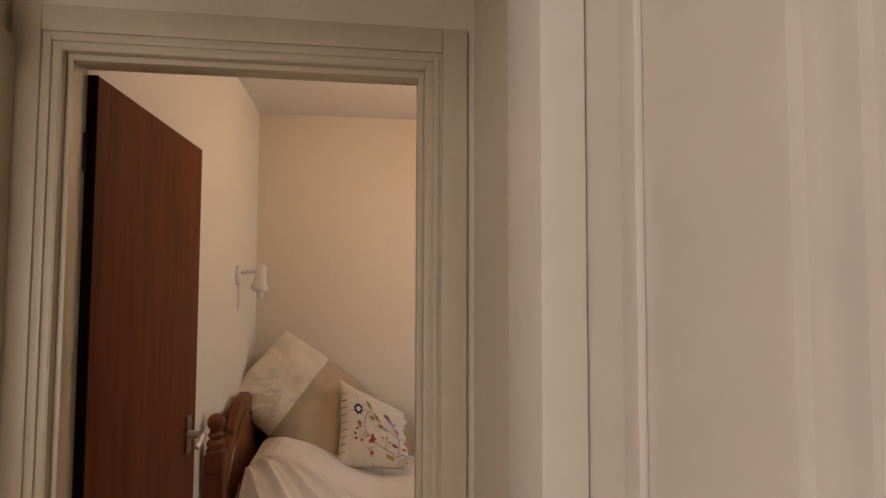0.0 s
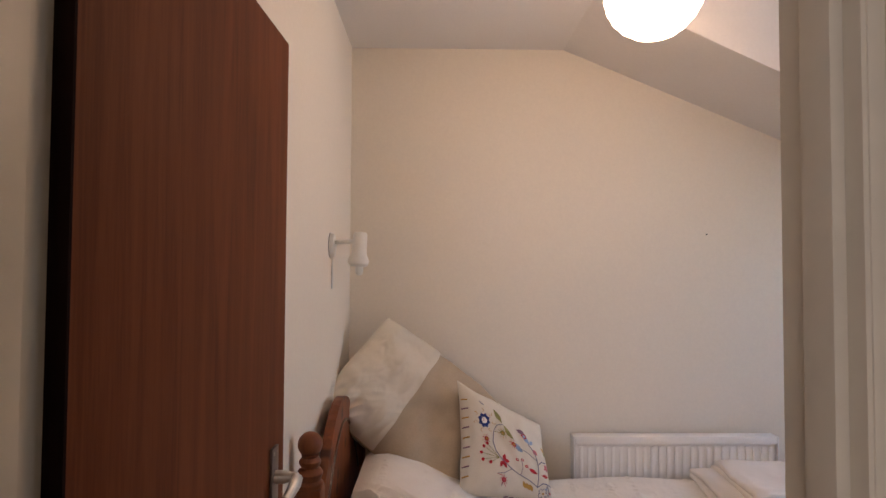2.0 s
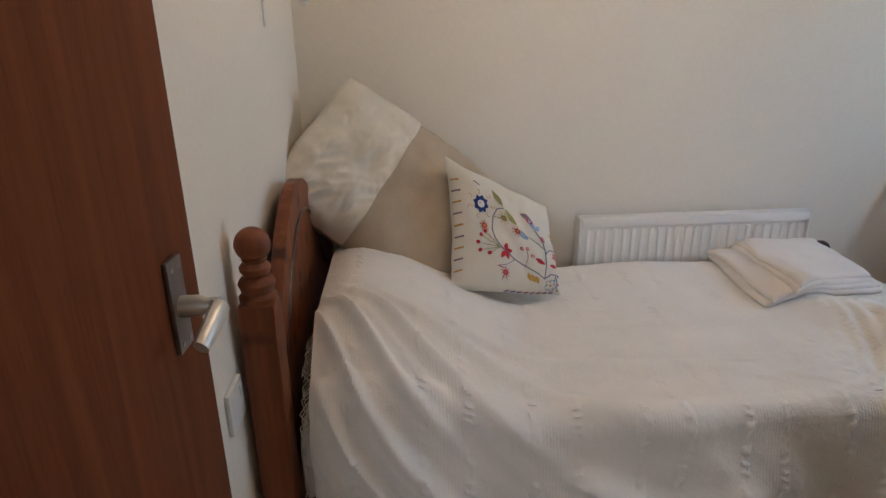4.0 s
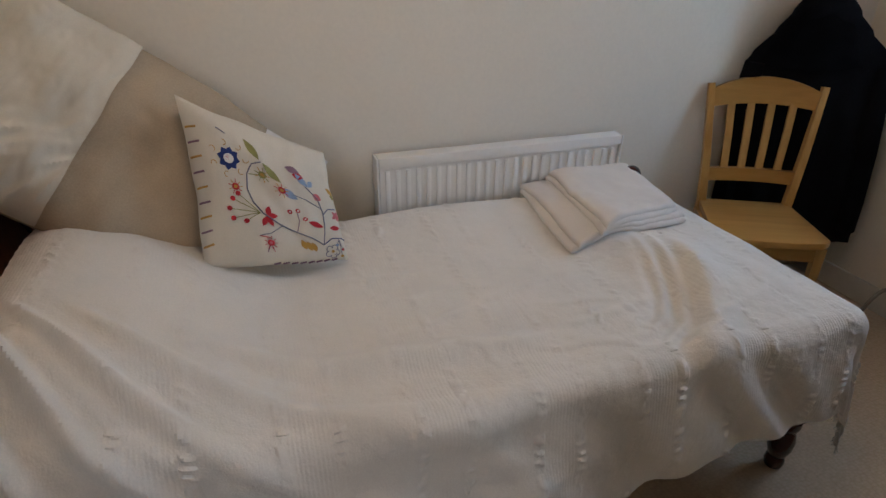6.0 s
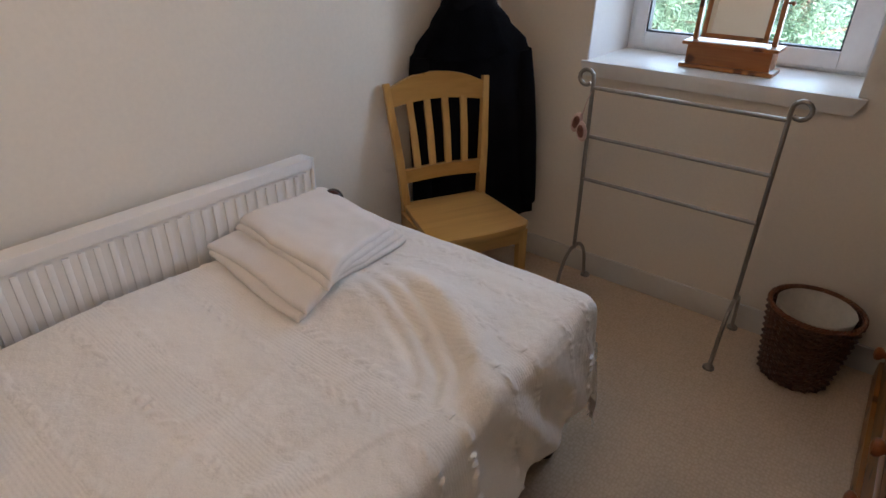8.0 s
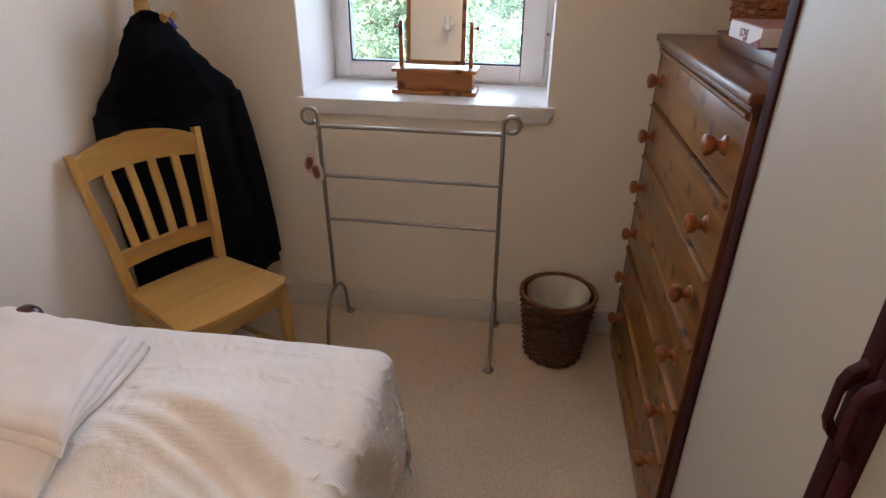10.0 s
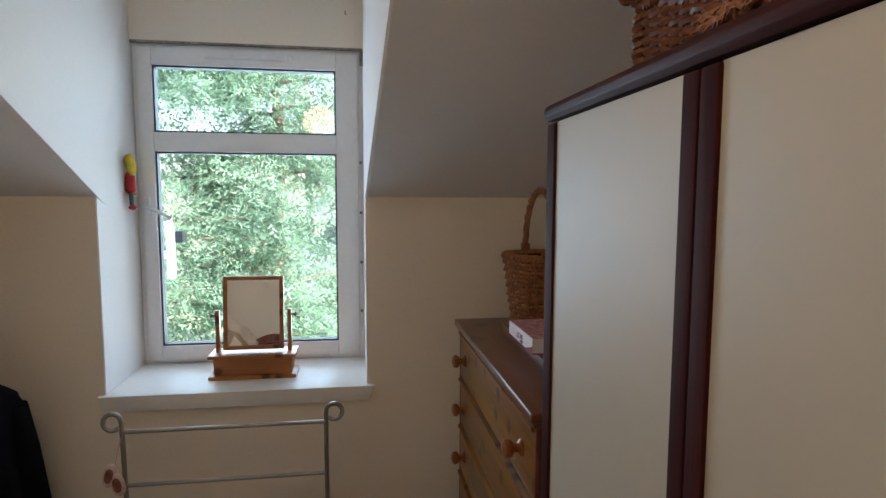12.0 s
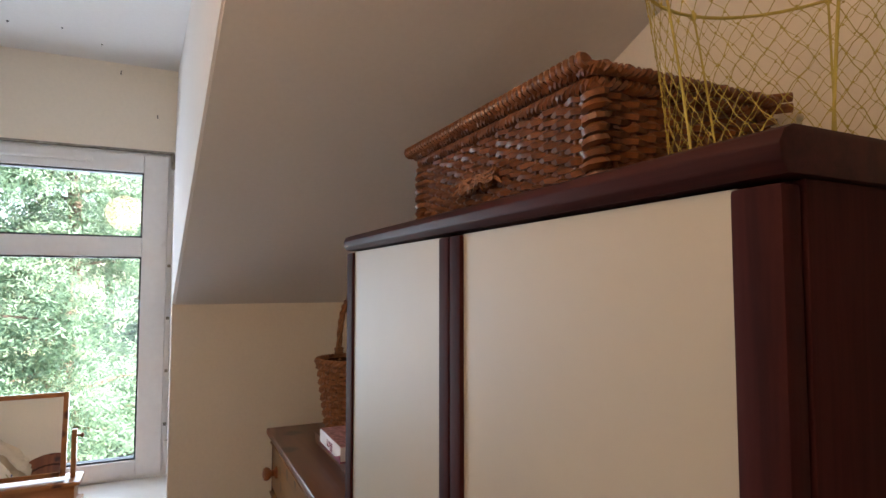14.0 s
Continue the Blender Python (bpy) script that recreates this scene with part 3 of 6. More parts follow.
# ---- window ----
def window():
    w = thing("window_1", Matrix.Translation((XW, 0, 0)), "white plastic tilt window with two panes above a sill", "window", kind="structure")
    y0, y1, z0, z1 = YR + 0.006, YL - 0.004, SILL + 0.001, 2.303
    fr = bmesh.new()
    f = 0.034
    for a, b in (((0.012, y0, z0), (0.075, y0 + f, z1)), ((0.012, y1 - f, z0), (0.075, y1, z1)), ((0.012, y0 + f, z0), (0.075, y1 - f, z0 + f)), ((0.012, y0 + f, z1 - f), (0.075, y1 - f, z1))):
        box(a, b, 0.004, bm=fr)
    part("window_frame", fr, M_UPVC, w)
    sash = bmesh.new()
    gy0, gy1 = 2.205, 2.950
    sy0, sy1, sz0, sz1 = y0 + 0.02, y1 - 0.022, z0 + 0.012, z1 - 0.014
    for a, b in (((-0.002, sy0, sz0), (0.06, gy0, sz1)), ((-0.002, gy1, sz0), (0.06, sy1, sz1)), ((-0.0025, gy0, sz0), (0.059, gy1, 1.034)),
                 ((-0.0025, gy0, 2.215), (0.059, gy1, sz1)), ((-0.0025, gy0, 1.862), (0.059, gy1, 1.942))):
        box(a, b, 0.006, bm=sash)
    part("sash", sash, M_UPVC, w)
    for lo, hi in ((1.034, 1.862), (1.942, 2.215)):
        g = bmesh.new()
        t = 0.007
        for a, b in (((0.012, gy0, lo), (0.05, gy0 + t, hi)), ((0.012, gy1 - t, lo), (0.05, gy1, hi)), ((0.012, gy0 + t, lo), (0.05, gy1 - t, lo + t)), ((0.012, gy0 + t, hi - t), (0.05, gy1 - t, hi))):
            box(a, b, bm=g)
        part("gasket", g, M_RUBBER, w)
        pane = part("pane", box((0.034, gy0 + t, lo + t), (0.038, gy1 - t, hi - t)), M_GLASS, w, "clear double glazing")
        pane.visible_shadow = False
    hd = tube([(-0.02, 2.985, 1.632), (-0.045, 2.98, 1.634), (-0.05, 2.965, 1.63), (-0.052, 2.875, 1.585)], [0.008, 0.009, 0.009, 0.007], 10)
    box((-0.018, 2.972, 1.60), (-0.002, 2.998, 1.672), 0.004, bm=hd)
    part("window_handle", hd, M_UPVC, w, "white lever handle")
    v = box((-0.014, 2.39, 2.245), (-0.001, 2.74, 2.262), 0.004)
    box((-0.020, 2.41, 2.242), (-0.001, 2.45, 2.264), 0.004, bm=v)
    part("trickle_vent", v, M_UPVC, w, "white trickle vent")
    for z in (1.0, 2.24):
        part("hinge", box((-0.004, y0 - 0.008, z), (0.02, y0 + 0.012, z + 0.10), 0.003), M_GRIME if z > 2 else M_UPVC, w, "worn window hinge")
    for z in (1.16, 1.38, 1.60, 1.82):
        part("screw", box((0.004, y0 + 0.004, z), (0.012, y0 + 0.016, z + 0.012), 0.001), M_GRIME, w)
    # bead of sealant over the head
    part("sealant", tube([(0.0, y0, 2.306), (0.0, y1, 2.306)], 0.007, 8), M_GRIME, w, "grey sealant bead")
    return w


window()


# ---- bedroom door ----
def bedroom_door():
    d = thing("door_1", pose(-0.629, 1.374, 0, 0, 0, -2.06), "red-brown veneered flush door standing open", "door", kind="structure")
    part("leaf", box((0.006, 0.004, 0.012), (0.044, 0.704, 2.010), 0.0015), M_DOOR, d)
    # hinge edge coloured far darker than the leaf
    part("hinge_edge", box((0.004, -0.001, 0.012), (0.0455, 0.0035, 2.009)), M_DOOREDGE, d, "near-black door edge on the hinge side")
    for z in (1.80, 0.22):
        h = box((0.002, -0.012, z), (0.030, -0.001, z + 0.085), 0.002)
        join(h, lathe([(0.006, 0), (0.006, 0.085)], 10), Matrix.Translation((0.0, -0.012, z)))
        for k in (0.015, 0.07):
            ball((0.02, -0.013, z + k), 0.004, 8, bm=h)
        part("hinge", h, M_RUBBER, d, "black painted butt hinge")
    pl = box((0.044, 0.612, 1.040), (0.050, 0.652, 1.155), 0.0015)
    plate = part("lock_plate", pl, M_BRONZE, d, "dull metal lever plate")
    for z in (1.05, 1.143):
        for y in (0.622, 0.642):
            part("screw", lathe([(0.004, 0), (0.0035, 0.001), (0.0, 0.0012)], 8, "x"), M_PEWTER, plate).location = (0.050, y, z)
    lv = lathe([(0.013, 0), (0.013, 0.022), (0.010, 0.03), (0.010, 0.046)], 16, "x")
    lv.transform(Matrix.Translation((0.049, 0.632, 1.095)))
    tube([(0.088, 0.632, 1.095), (0.096, 0.628, 1.094), (0.096, 0.614, 1.089), (0.090, 0.572, 1.071)], [0.011, 0.013, 0.013, 0.010], 10, bm=lv, flat=0.75)
    part("lever", lv, M_STEEL, d, "pale aluminium lever handle")
    return d


bedroom_door()


# ---- ceiling lamp ----
def lantern(r=0.139):
    t = thing("paper_lantern", Matrix.Translation((0.385, 2.43, 2.312)), "lit round white paper lantern under the ceiling", "ceiling lamp")
    prof = []
    ribs = 13
    for i in range(ribs * 4 + 1):
        a = math.pi * i / (ribs * 4)
        rr = r * (1 - 0.018 * abs(math.sin(a * ribs)))
        prof.append((max(0.0, rr * math.sin(a)) if 0 < i < ribs * 4 else 0.035, -rr * math.cos(a) * 0.98))
    bm = lathe(prof[1:-1], 40)
    for v in bm.verts:
        k = 1 + 0.012 * noise.noise(v.co * 14)
        v.co *= k
    part("shade", bm, M_SHADE, t, "glowing crinkled paper globe")
    part("cord", tube([(0, 0, r * 0.95), (0, 0, 0.205)], 0.004, 8), M_PLASTIC, t)
    part("ceiling_rose", lathe([(0.04, 0.200), (0.04, 0.212), (0.03, 0.228), (0.015, 0.238)][::-1], 20), M_PLASTIC, t)
    return t


lantern()


# ---- wall spot lamp ----
def wall_lamp():
    t = thing("wall_lamp", Matrix.Translation((XL, 2.965, 1.60)), "small white wall spotlight above the headboard", "wall lamp")
    part("backplate", lathe([(0.046, 0), (0.046, 0.006), (0.040, 0.016), (0.0, 0.017)], 24, "x"), M_PLASTIC, t)
    # thin dark ring paints the shade where the plate meets the wall
    part("shadow_gap", lathe([(0.047, -0.0005), (0.047, 0.0015)], 24, "x"), M_HOLE, t, "dark ring standing in for the shadow round the backplate")
    part("arm", tube([(0.014, 0, 0.012), (0.105, 0.0, 0.018)], 0.008, 10), M_PLASTIC, t)
    hd = lathe([(0.0, 0.052), (0.022, 0.050), (0.026, 0.042), (0.027, 0.0), (0.029, -0.03), (0.040, -0.055), (0.038, -0.068), (0.026, -0.078), (0.022, -0.074)], 24)
    hd.transform(Matrix.Translation((0.108, 0.0, 0.0)) @ Matrix.Rotation(radians(4), 4, "Y"))
    part("head", hd, M_PLASTIC, t)
    part("bulb", lathe([(0.0, -0.112), (0.012, -0.106), (0.015, -0.09), (0.012, -0.06)], 14), M_PLASTIC, t, "white reflector bulb").location = (0.108, 0, 0)
    part("flex", tube([(0.006, 0.002, -0.04), (0.006, 0.004, -0.10), (0.006, 0.003, -0.16)], 0.003, 6), M_PLASTIC, t)
    return t


wall_lamp()


# ---- radiator ----
def radiator():
    x0, x1, zt, zb = 0.385, 1.285, 0.780, 0.34
    t = thing("radiator", Matrix.Translation((x0, YB - 0.012, 0)), "white enamelled panel radiator under the back wall", "radiator")
    w = x1 - x0
    y = -0.072
    part("panel", box((0.004, y, zb + 0.02), (w - 0.004, y + 0.012, zt - 0.02), 0.003), M_RAD, t)
    n = int(w / 0.036)
    for i in range(n):
        xc = 0.03 + (w - 0.06) * i / (n - 1)
        part("flute", box((xc - 0.0085, y - 0.007, zb + 0.05), (xc + 0.0085, y + 0.002, zt - 0.045), 0.005), M_RAD, t)
    part("top_rail", box((0.001, y - 0.010, zt - 0.035), (w - 0.001, y + 0.05, zt), 0.005), M_RAD, t)
    part("end_cap", box((-0.006, y - 0.010, zb + 0.02), (0.0, y + 0.052, zt), 0.003), M_RAD, t)
    part("end_cap", box((w, y - 0.010, zb + 0.02), (w + 0.006, y + 0.052, zt), 0.003), M_RAD, t)
    for x in (0.15, w - 0.15):
        part("bracket", box((x, y + 0.012, zb + 0.1), (x + 0.03, 0.012, zt - 0.06)), M_RAD, t)
    part("pipe", tube([(w - 0.02, y + 0.02, zb + 0.03), (w - 0.02, y + 0.02, 0.0)], 0.008, 8), M_RAD, t)
    part("pipe", tube([(0.02, y + 0.02, zb + 0.03), (0.02, y + 0.02, 0.0)], 0.008, 8), M_RAD, t)
    return t


radiator()

# socket on the left wall behind the bed post
so = thing("wall_socket", Matrix.Translation((XL, 2.33, 0.70)), "white plastic wall socket behind the bed post", "socket")
part("faceplate", box((0, -0.043, 0.0), (0.010, 0.043, 0.086), 0.003), M_PLASTIC, so)
part("switch", box((0.010, 0.018, 0.052), (0.013, 0.030, 0.072), 0.001), M_PLASTIC, so)


# ---- bed ----
BX0, BX1, BY0, BY1 = -0.575, 1.345, 2.455, 3.335


def bed():
    t = thing("single_bed", Matrix.Translation((0, 0, 0)), "red pine single bed with arched headboard", "bed")
    for y in (BY0 - 0.035, BY1 + 0.035):
        post = part("head_post", box((BX0 - 0.036, y - 0.036, 0.0), (BX0 + 0.036, y + 0.036, 0.92), 0.008), M_BED, t)
        fin = lathe([(0.036, 0.918), (0.037, 0.93), (0.030, 0.938), (0.034, 0.95), (0.036, 0.957), (0.031, 0.966), (0.022, 0.972), (0.029, 0.982), (0.030, 0.99), (0.022, 1.0), (0.024, 1.006)]
                    + [(0.034 * math.sin(a), 1.034 - 0.034 * math.cos(a)) for a in [math.pi * (0.22 + 0.78 * i / 12) for i in range(12)]] + [(0.0, 1.068)], 24)
        fin.transform(Matrix.Translation((BX0, y, 0)))
        part("finial", fin, M_BED, post, "turned ball finial")
    pts = [(BY0, 0.30)]
    n = 24
    for i in range(n + 1):
        s = i / n
        pts.append((BY0 + (BY1 - BY0) * s, 0.74 + 0.315 * math.sin(math.pi * s) ** 0.9))
    pts.append((BY1, 0.30))
    part("headboard", prism(pts, "x", BX0 - 0.016, BX0 + 0.016, 0.003), M_BED, t)
    # dark rod in place of the shaded groove round the raised panel
    arch = [(BX0 + 0.016, BY0 + 0.045 + (BY1 - BY0 - 0.09) * i / n, 0.68 + 0.29 * math.sin(math.pi * i / n) ** 0.9) for i in range(n + 1)]
    part("headboard_groove", tube(arch, 0.006, 8), M_BEDDARK, t, "routed arch groove, its shade put in as a dark rod")
    part("side_rail", box((BX0 + 0.03, BY0 - 0.02, 0.26), (BX1 - 0.03, BY0 + 0.005, 0.40), 0.005), M_BED, t)
    part("side_rail", box((BX0 + 0.03, BY1 - 0.005, 0.26), (BX1 - 0.03, BY1 + 0.02, 0.40), 0.005), M_BED, t)
    for y in (BY0 + 0.048, BY1 - 0.01):
        lg = lathe([(0.016, 0.0), (0.024, 0.004), (0.028, 0.02), (0.026, 0.035), (0.020, 0.042), (0.026, 0.052), (0.034, 0.08), (0.036, 0.11), (0.030, 0.135), (0.022, 0.145), (0.030, 0.155), (0.034, 0.17), (0.034, 0.19)], 20)
        lg.transform(Matrix.Translation((BX1 + 0.03, y, 0)))
        box((BX1 - 0.004, y - 0.032, 0.19), (BX1 + 0.060, y + 0.032, 0.52), 0.005, bm=lg)
        if y > 3:
            box((BX1 - 0.058, y - 0.034, 0.40), (BX1 - 0.005, y + 0.026, 0.580), 0.005, bm=lg)
        leg = part("foot_post", lg, M_BEDDARK, t, "dark turned foot post")
        kb = lathe([(0.030, 0.52), (0.034, 0.535), (0.020, 0.548)] + [(0.034 * math.sin(a), 0.584 - 0.034 * math.cos(a)) for a in [math.pi * (0.2 + 0.8 * i / 12) for i in range(12)]] + [(0.0, 0.618)], 20)
        if y > 3:
            kb.transform(Matrix.Translation((BX1 - 0.028, y - 0.004, 0.058)))
            part("finial", kb, M_BEDDARK, leg, "glossy dark ball finial")
        else:
            kb.free()
    part("footboard", box((BX1 + 0.016, BY0 + 0.082, 0.26), (BX1 + 0.044, BY1 - 0.046, 0.50), 0.005), M_BEDDARK, t)
    part("mattress", box((BX0 + 0.03, BY0 + 0.02, 0.36), (BX1 - 0.02, BY1 - 0.0, 0.55), 0.04, 3), M_WHITECOT, t, "white mattress under the coverlet")
    return t


bed()


def cover_top(x, y):
    """Height of the bedding under the coverlet."""
    z = 0.600
    head = 1 - smooth_step(-0.42, 0.10, x)
    z += 0.21 * head * smooth_step(2.30, 2.62, y) * (1 - 0.25 * smooth_step(3.0, 3.4, y))
    z -= 0.05 * (1 - smooth_step(-0.60, -0.42, x))
    z += 0.030 * math.exp(-((x - 0.50) / 0.40) ** 2) * smooth_step(2.9, 3.3, y)
    # the rucked part by the folded blanket
    d = (x - 1.08) + 0.35 * (y - 2.75)
    z += 0.042 * math.exp(-(d / 0.12) ** 2) * math.exp(-((y - 2.78) / 0.24) ** 2)
    z += 0.012 * math.exp(-((d - 0.17) / 0.06) ** 2) * math.exp(-((y - 2.72) / 0.2) ** 2)
    p = Vector((x, y, 0))
    z += 0.010 * noise.noise(p * 2.6) + 0.0035 * noise.noise(Vector((x * 3, y * 9, 3)))
    # the crescent of a ruck, hollow inside and ribbed
    ridge = [Vector(q) for q in ((1.15, 2.90), (1.115, 2.77), (1.055, 2.61), (0.975, 2.495), (0.86, 2.43), (0.77, 2.42))]
    w = Vector((x, y))
    best, side, at_ = 9.0, 0.0, 0.0
    for i, (a, b) in enumerate(zip(ridge, ridge[1:])):
        e = b - a
        k = max(0.0, min(1.0, (w - a).dot(e) / e.length_squared))
        dd = (w - a - e * k).length
        if dd < best:
            best, side, at_ = dd, e.cross(w - a), (i + k) / 5
    fade = math.sin(math.pi * max(0.02, min(0.98, at_))) ** 0.6
    if side < 0:
        z += fade * 0.024 * math.exp(-(best / 0.020) ** 2)
        z += fade * (0.007 * math.sin(best * 130) - 0.010) * math.exp(-((best - 0.08) / 0.06) ** 2)
    else:
        z += fade * 0.024 * math.exp(-(best / 0.055) ** 2)
    for (ax, ay), (bx, by), hh in (((0.20, 2.845), (0.60, 2.812), 0.0055), ((0.53, 2.567), (0.78, 2.505), 0.006), ((0.36, 2.64), (0.45, 2.545), 0.005), ((0.62, 2.72), (0.86, 2.66), 0.004)):
        a, e = Vector((ax, ay)), Vector((bx - ax, by - ay))
        k = (w - a).dot(e) / e.length_squared
        if -0.2 < k < 1.2:
            s_ = e.cross(w - a) / e.length + 0.008 * math.sin(k * 7)
            z += hh * math.exp(-(s_ / (0.007 if s_ < 0 else 0.022)) ** 2) * math.sin(math.pi * (k + 0.2) / 1.4)
    # long creases
    for cx, cy, sl, ln in ((0.45, 2.75, 0.28, 0.5), (0.72, 2.62, 0.16, 0.3), (0.25, 2.95, -0.1, 0.3), (1.0, 2.52, 0.3, 0.22)):
        e = (y - cy) - sl * (x - cx)
        z += 0.006 * math.exp(-(e / 0.014) ** 2) * math.exp(-((x - cx) / ln * 1.6) ** 2)
    return z


def coverlet():
    ex, ey, eb, eh = BX1 + 0.026, BY0 + 0.015, 3.290, -0.47
    drop_y, drop_x, back = 0.415, 0.345, 0.16
    u0, u1 = eh - 0.03, ex + drop_x
    v0, v1 = ey - drop_y, eb + back
    r = 0.055

    def bend(d):
        """How far out and down the cloth has come at d along it past the edge."""
        if d <= 0:
            return 0.0, 0.0
        a = min(d / r, math.pi / 2 * 0.94)
        o, w = r * math.sin(a), r * (1 - math.cos(a))
        rest = max(0, d - r * math.pi / 2 * 0.94)
        return o + rest * 0.09, w + rest * 0.995

    def fn(s, q):
        u, v = u0 + (u1 - u0) * s, v0 + (v1 - v0) * q
        # the hem on the open side falls lower towards the head
        if v < ey:
            v = ey + (v - ey) * (1.0 + 0.20 * (1 - smooth_step(-0.5, 0.6, u)) - 0.23 * smooth_step(0.55, 1.15, u))
        dx, dy, db = max(0, u - ex), max(0, ey - v), max(0, v - eb)
        x, y = min(u, ex), max(ey, min(v, eb))
        z = cover_top(x, y)
        d = math.hypot(dx, dy) if dy > 0 else dx
        o, w = bend(d)
        if d > 0:
            x += o * dx / d
            y -= o * dy / d
            z -= w
            # folds in the hanging cloth
            k = smooth_step(0.02, 0.22, d)
            along = u * 1.0 - 0.75 * dy if dy > dx else v
            f = 0.009 * math.sin(along * 23 + 1.3 * math.sin(along * 7)) + 0.005 * math.sin(along * 41 + 2)
            f += 0.020 * noise.noise(Vector((along * 5, d * 3, 1)))
            x += f * k * dx / d
            y -= f * k * dy / d
        # folds that sweep from under the pillow down over the edge
        mask = smooth_step(-0.56, -0.40, u) * (1 - smooth_step(0.25, 0.85, u)) * (1 - smooth_step(2.56, 2.80, v)) * (1 - smooth_step(0.30, 0.46, dy))
        if mask > 0:
            ph = (v - 0.36 * math.exp(-(u + 0.35) / 0.26) + 0.13 * noise.noise(Vector((u * 1.6, v * 2.2, 4)))) / 0.150
            f = mask * (0.5 + 0.9 * smooth_step(-0.25, 0.35, noise.noise(Vector((u * 2, v * 4, 12))))) * 0.027 * ((0.5 + 0.5 * math.cos(2 * math.pi * ph)) ** 2.6 + 0.25 * noise.noise(Vector((ph * 2.3, u * 2, 1))))
            tip = min(dy / r, 1.45)
            z += f * math.cos(tip)
            y -= f * math.sin(tip)
        # puckers along the woven bands
        ph = ((u + 1.81) * 4) % 1
        b = min(abs(ph - 0.2), abs(ph - 0.6))
        if b < 0.05:
            k = (1 - (b / 0.05) ** 4) * 0.010 * max(0, math.sin(v * 175 + 9 * noise.noise(Vector((u * 16, v * 14, 5))))) ** 0.6 * max(0.1, 0.55 + noise.noise(Vector((u * 9, v * 7, 8))))
            z += k * (0.45 if d <= 0 else 0.4)
            y -= k * (0.9 if dy > dx else 0)
            x += k * (0.9 if dx > dy else 0)
        # creases in the hanging cloth
        if d > 0.05:
            c = 0.016 * smooth_step(0.05, 0.2, d) * (0.5 - abs(noise.noise(Vector((u * 3.2 - d * 2.0, d * 4.5 + u, 11)))))
            # shallow swags that run down towards the foot
            sw_ = smooth_step(0.04, 0.14, d) * (1 - 0.5 * smooth_step(0.25, 0.42, d))
            ph = d * 17 - u * 5.2 + 1.8 * noise.noise(Vector((u * 2.1, d * 2.5, 21)))
            c += 0.011 * sw_ * (0.5 + 0.5 * math.cos(ph)) ** 2 * max(0, 0.45 + noise.noise(Vector((u * 2.6, d * 3, 31))))
            y -= c if dy > dx else 0
            x += c if dx > dy else 0
        if db > 0:
            o, w = bend(db)
            y, z = eb + o * 0.6, z - w
        return Vector((x, y, z))
    bm = surface(400, 320, fn, uv=lambda s, q: (u0 + (u1 - u0) * s, v0 + (v1 - v0) * q))
    t = tagged(link("coverlet", bm, M_COVER), "off-white woven cotton coverlet with puckered bands on the bed", "bedspread")
    # fringe along the foot hem and the head hem
    rnd = random.Random(4)
    fr = bmesh.new()
    for k in range(90):
        q = 0.002 + 0.30 * k / 90
        p = fn(1.0, q)
        ln = 0.03 + 0.015 * rnd.random()
        tube([p, p + Vector((rnd.uniform(-.006, .006), rnd.uniform(-.006, .006), -ln * .5)), p + Vector((rnd.uniform(-.012, .012), rnd.uniform(-.012, .012), -ln))], 0.0011, 4, bm=fr)
    part("fringe", fr, M_COTTON, t, "knotted cotton fringe at the foot")
    fr = bmesh.new()
    for k in range(60):
        q = 0.004 + 0.36 * k / 60
        p = fn(0.0, q)
        ln = 0.03 + 0.02 * rnd.random()
        tube([p, p + Vector((-ln * .4, rnd.uniform(-.01, .01), -ln * .5)), p + Vector((-ln * .3 + rnd.uniform(-.01, .01), rnd.uniform(-.015, .01), -ln))], 0.0013, 4, bm=fr)
    part("fringe", fr, M_COTTON, t, "knotted cotton fringe at the head")
    return t


coverlet()


def cloth_slab(corners, z0, thick, name, parent, mat, layers=1):
    """A folded cloth: a soft-edged quad slab over the bedding."""
    a, b, c, d = [Vector((*p, 0)) for p in corners]

    def fn(s, q):
        # once round the section in q, along it in s, closer towards the edges
        side = q * 2
        top = side < 1
        w = 0.5 - 0.5 * math.cos(math.pi * (side if top else 2 - side))
        s = 0.5 - 0.5 * math.cos(math.pi * s)
        p = a.lerp(b, w).lerp(d.lerp(c, w), s)
        near_w, near_s = min(w, 1 - w) * (b - a).length, min(s, 1 - s) * (d - a).length
        p += Vector((0.014 * noise.noise(p * 4 + Vector((0, 0, z0 * 60))), 0.014 * noise.noise(p * 4 + Vector((5, 0, z0 * 60))), 0))
        r = thick * 0.5
        h = r * math.sqrt(max(0.0, 1 - (1 - min(1, near_w / r)) ** 2)) * math.sqrt(max(0.0, 1 - (1 - min(1, near_s / r)) ** 2))
        base = cover_top(min(p.x, BX1), min(p.y, 3.33)) + z0 + r + 0.008 * noise.noise(p * 6) + 0.003 * noise.noise(p * 19 + Vector((0, 0, z0 * 20)))
        # the edges sag over what lies below
        base -= 0.010 * (1 - min(1, near_s / 0.05)) * (z0 / 0.05) + 0.008 * (1 - min(1, near_w / 0.05)) * (z0 / 0.05)
        return Vector((p.x, p.y, base + (h if top else -h)))
    return part(name, surface(48, 96, fn), mat, parent)


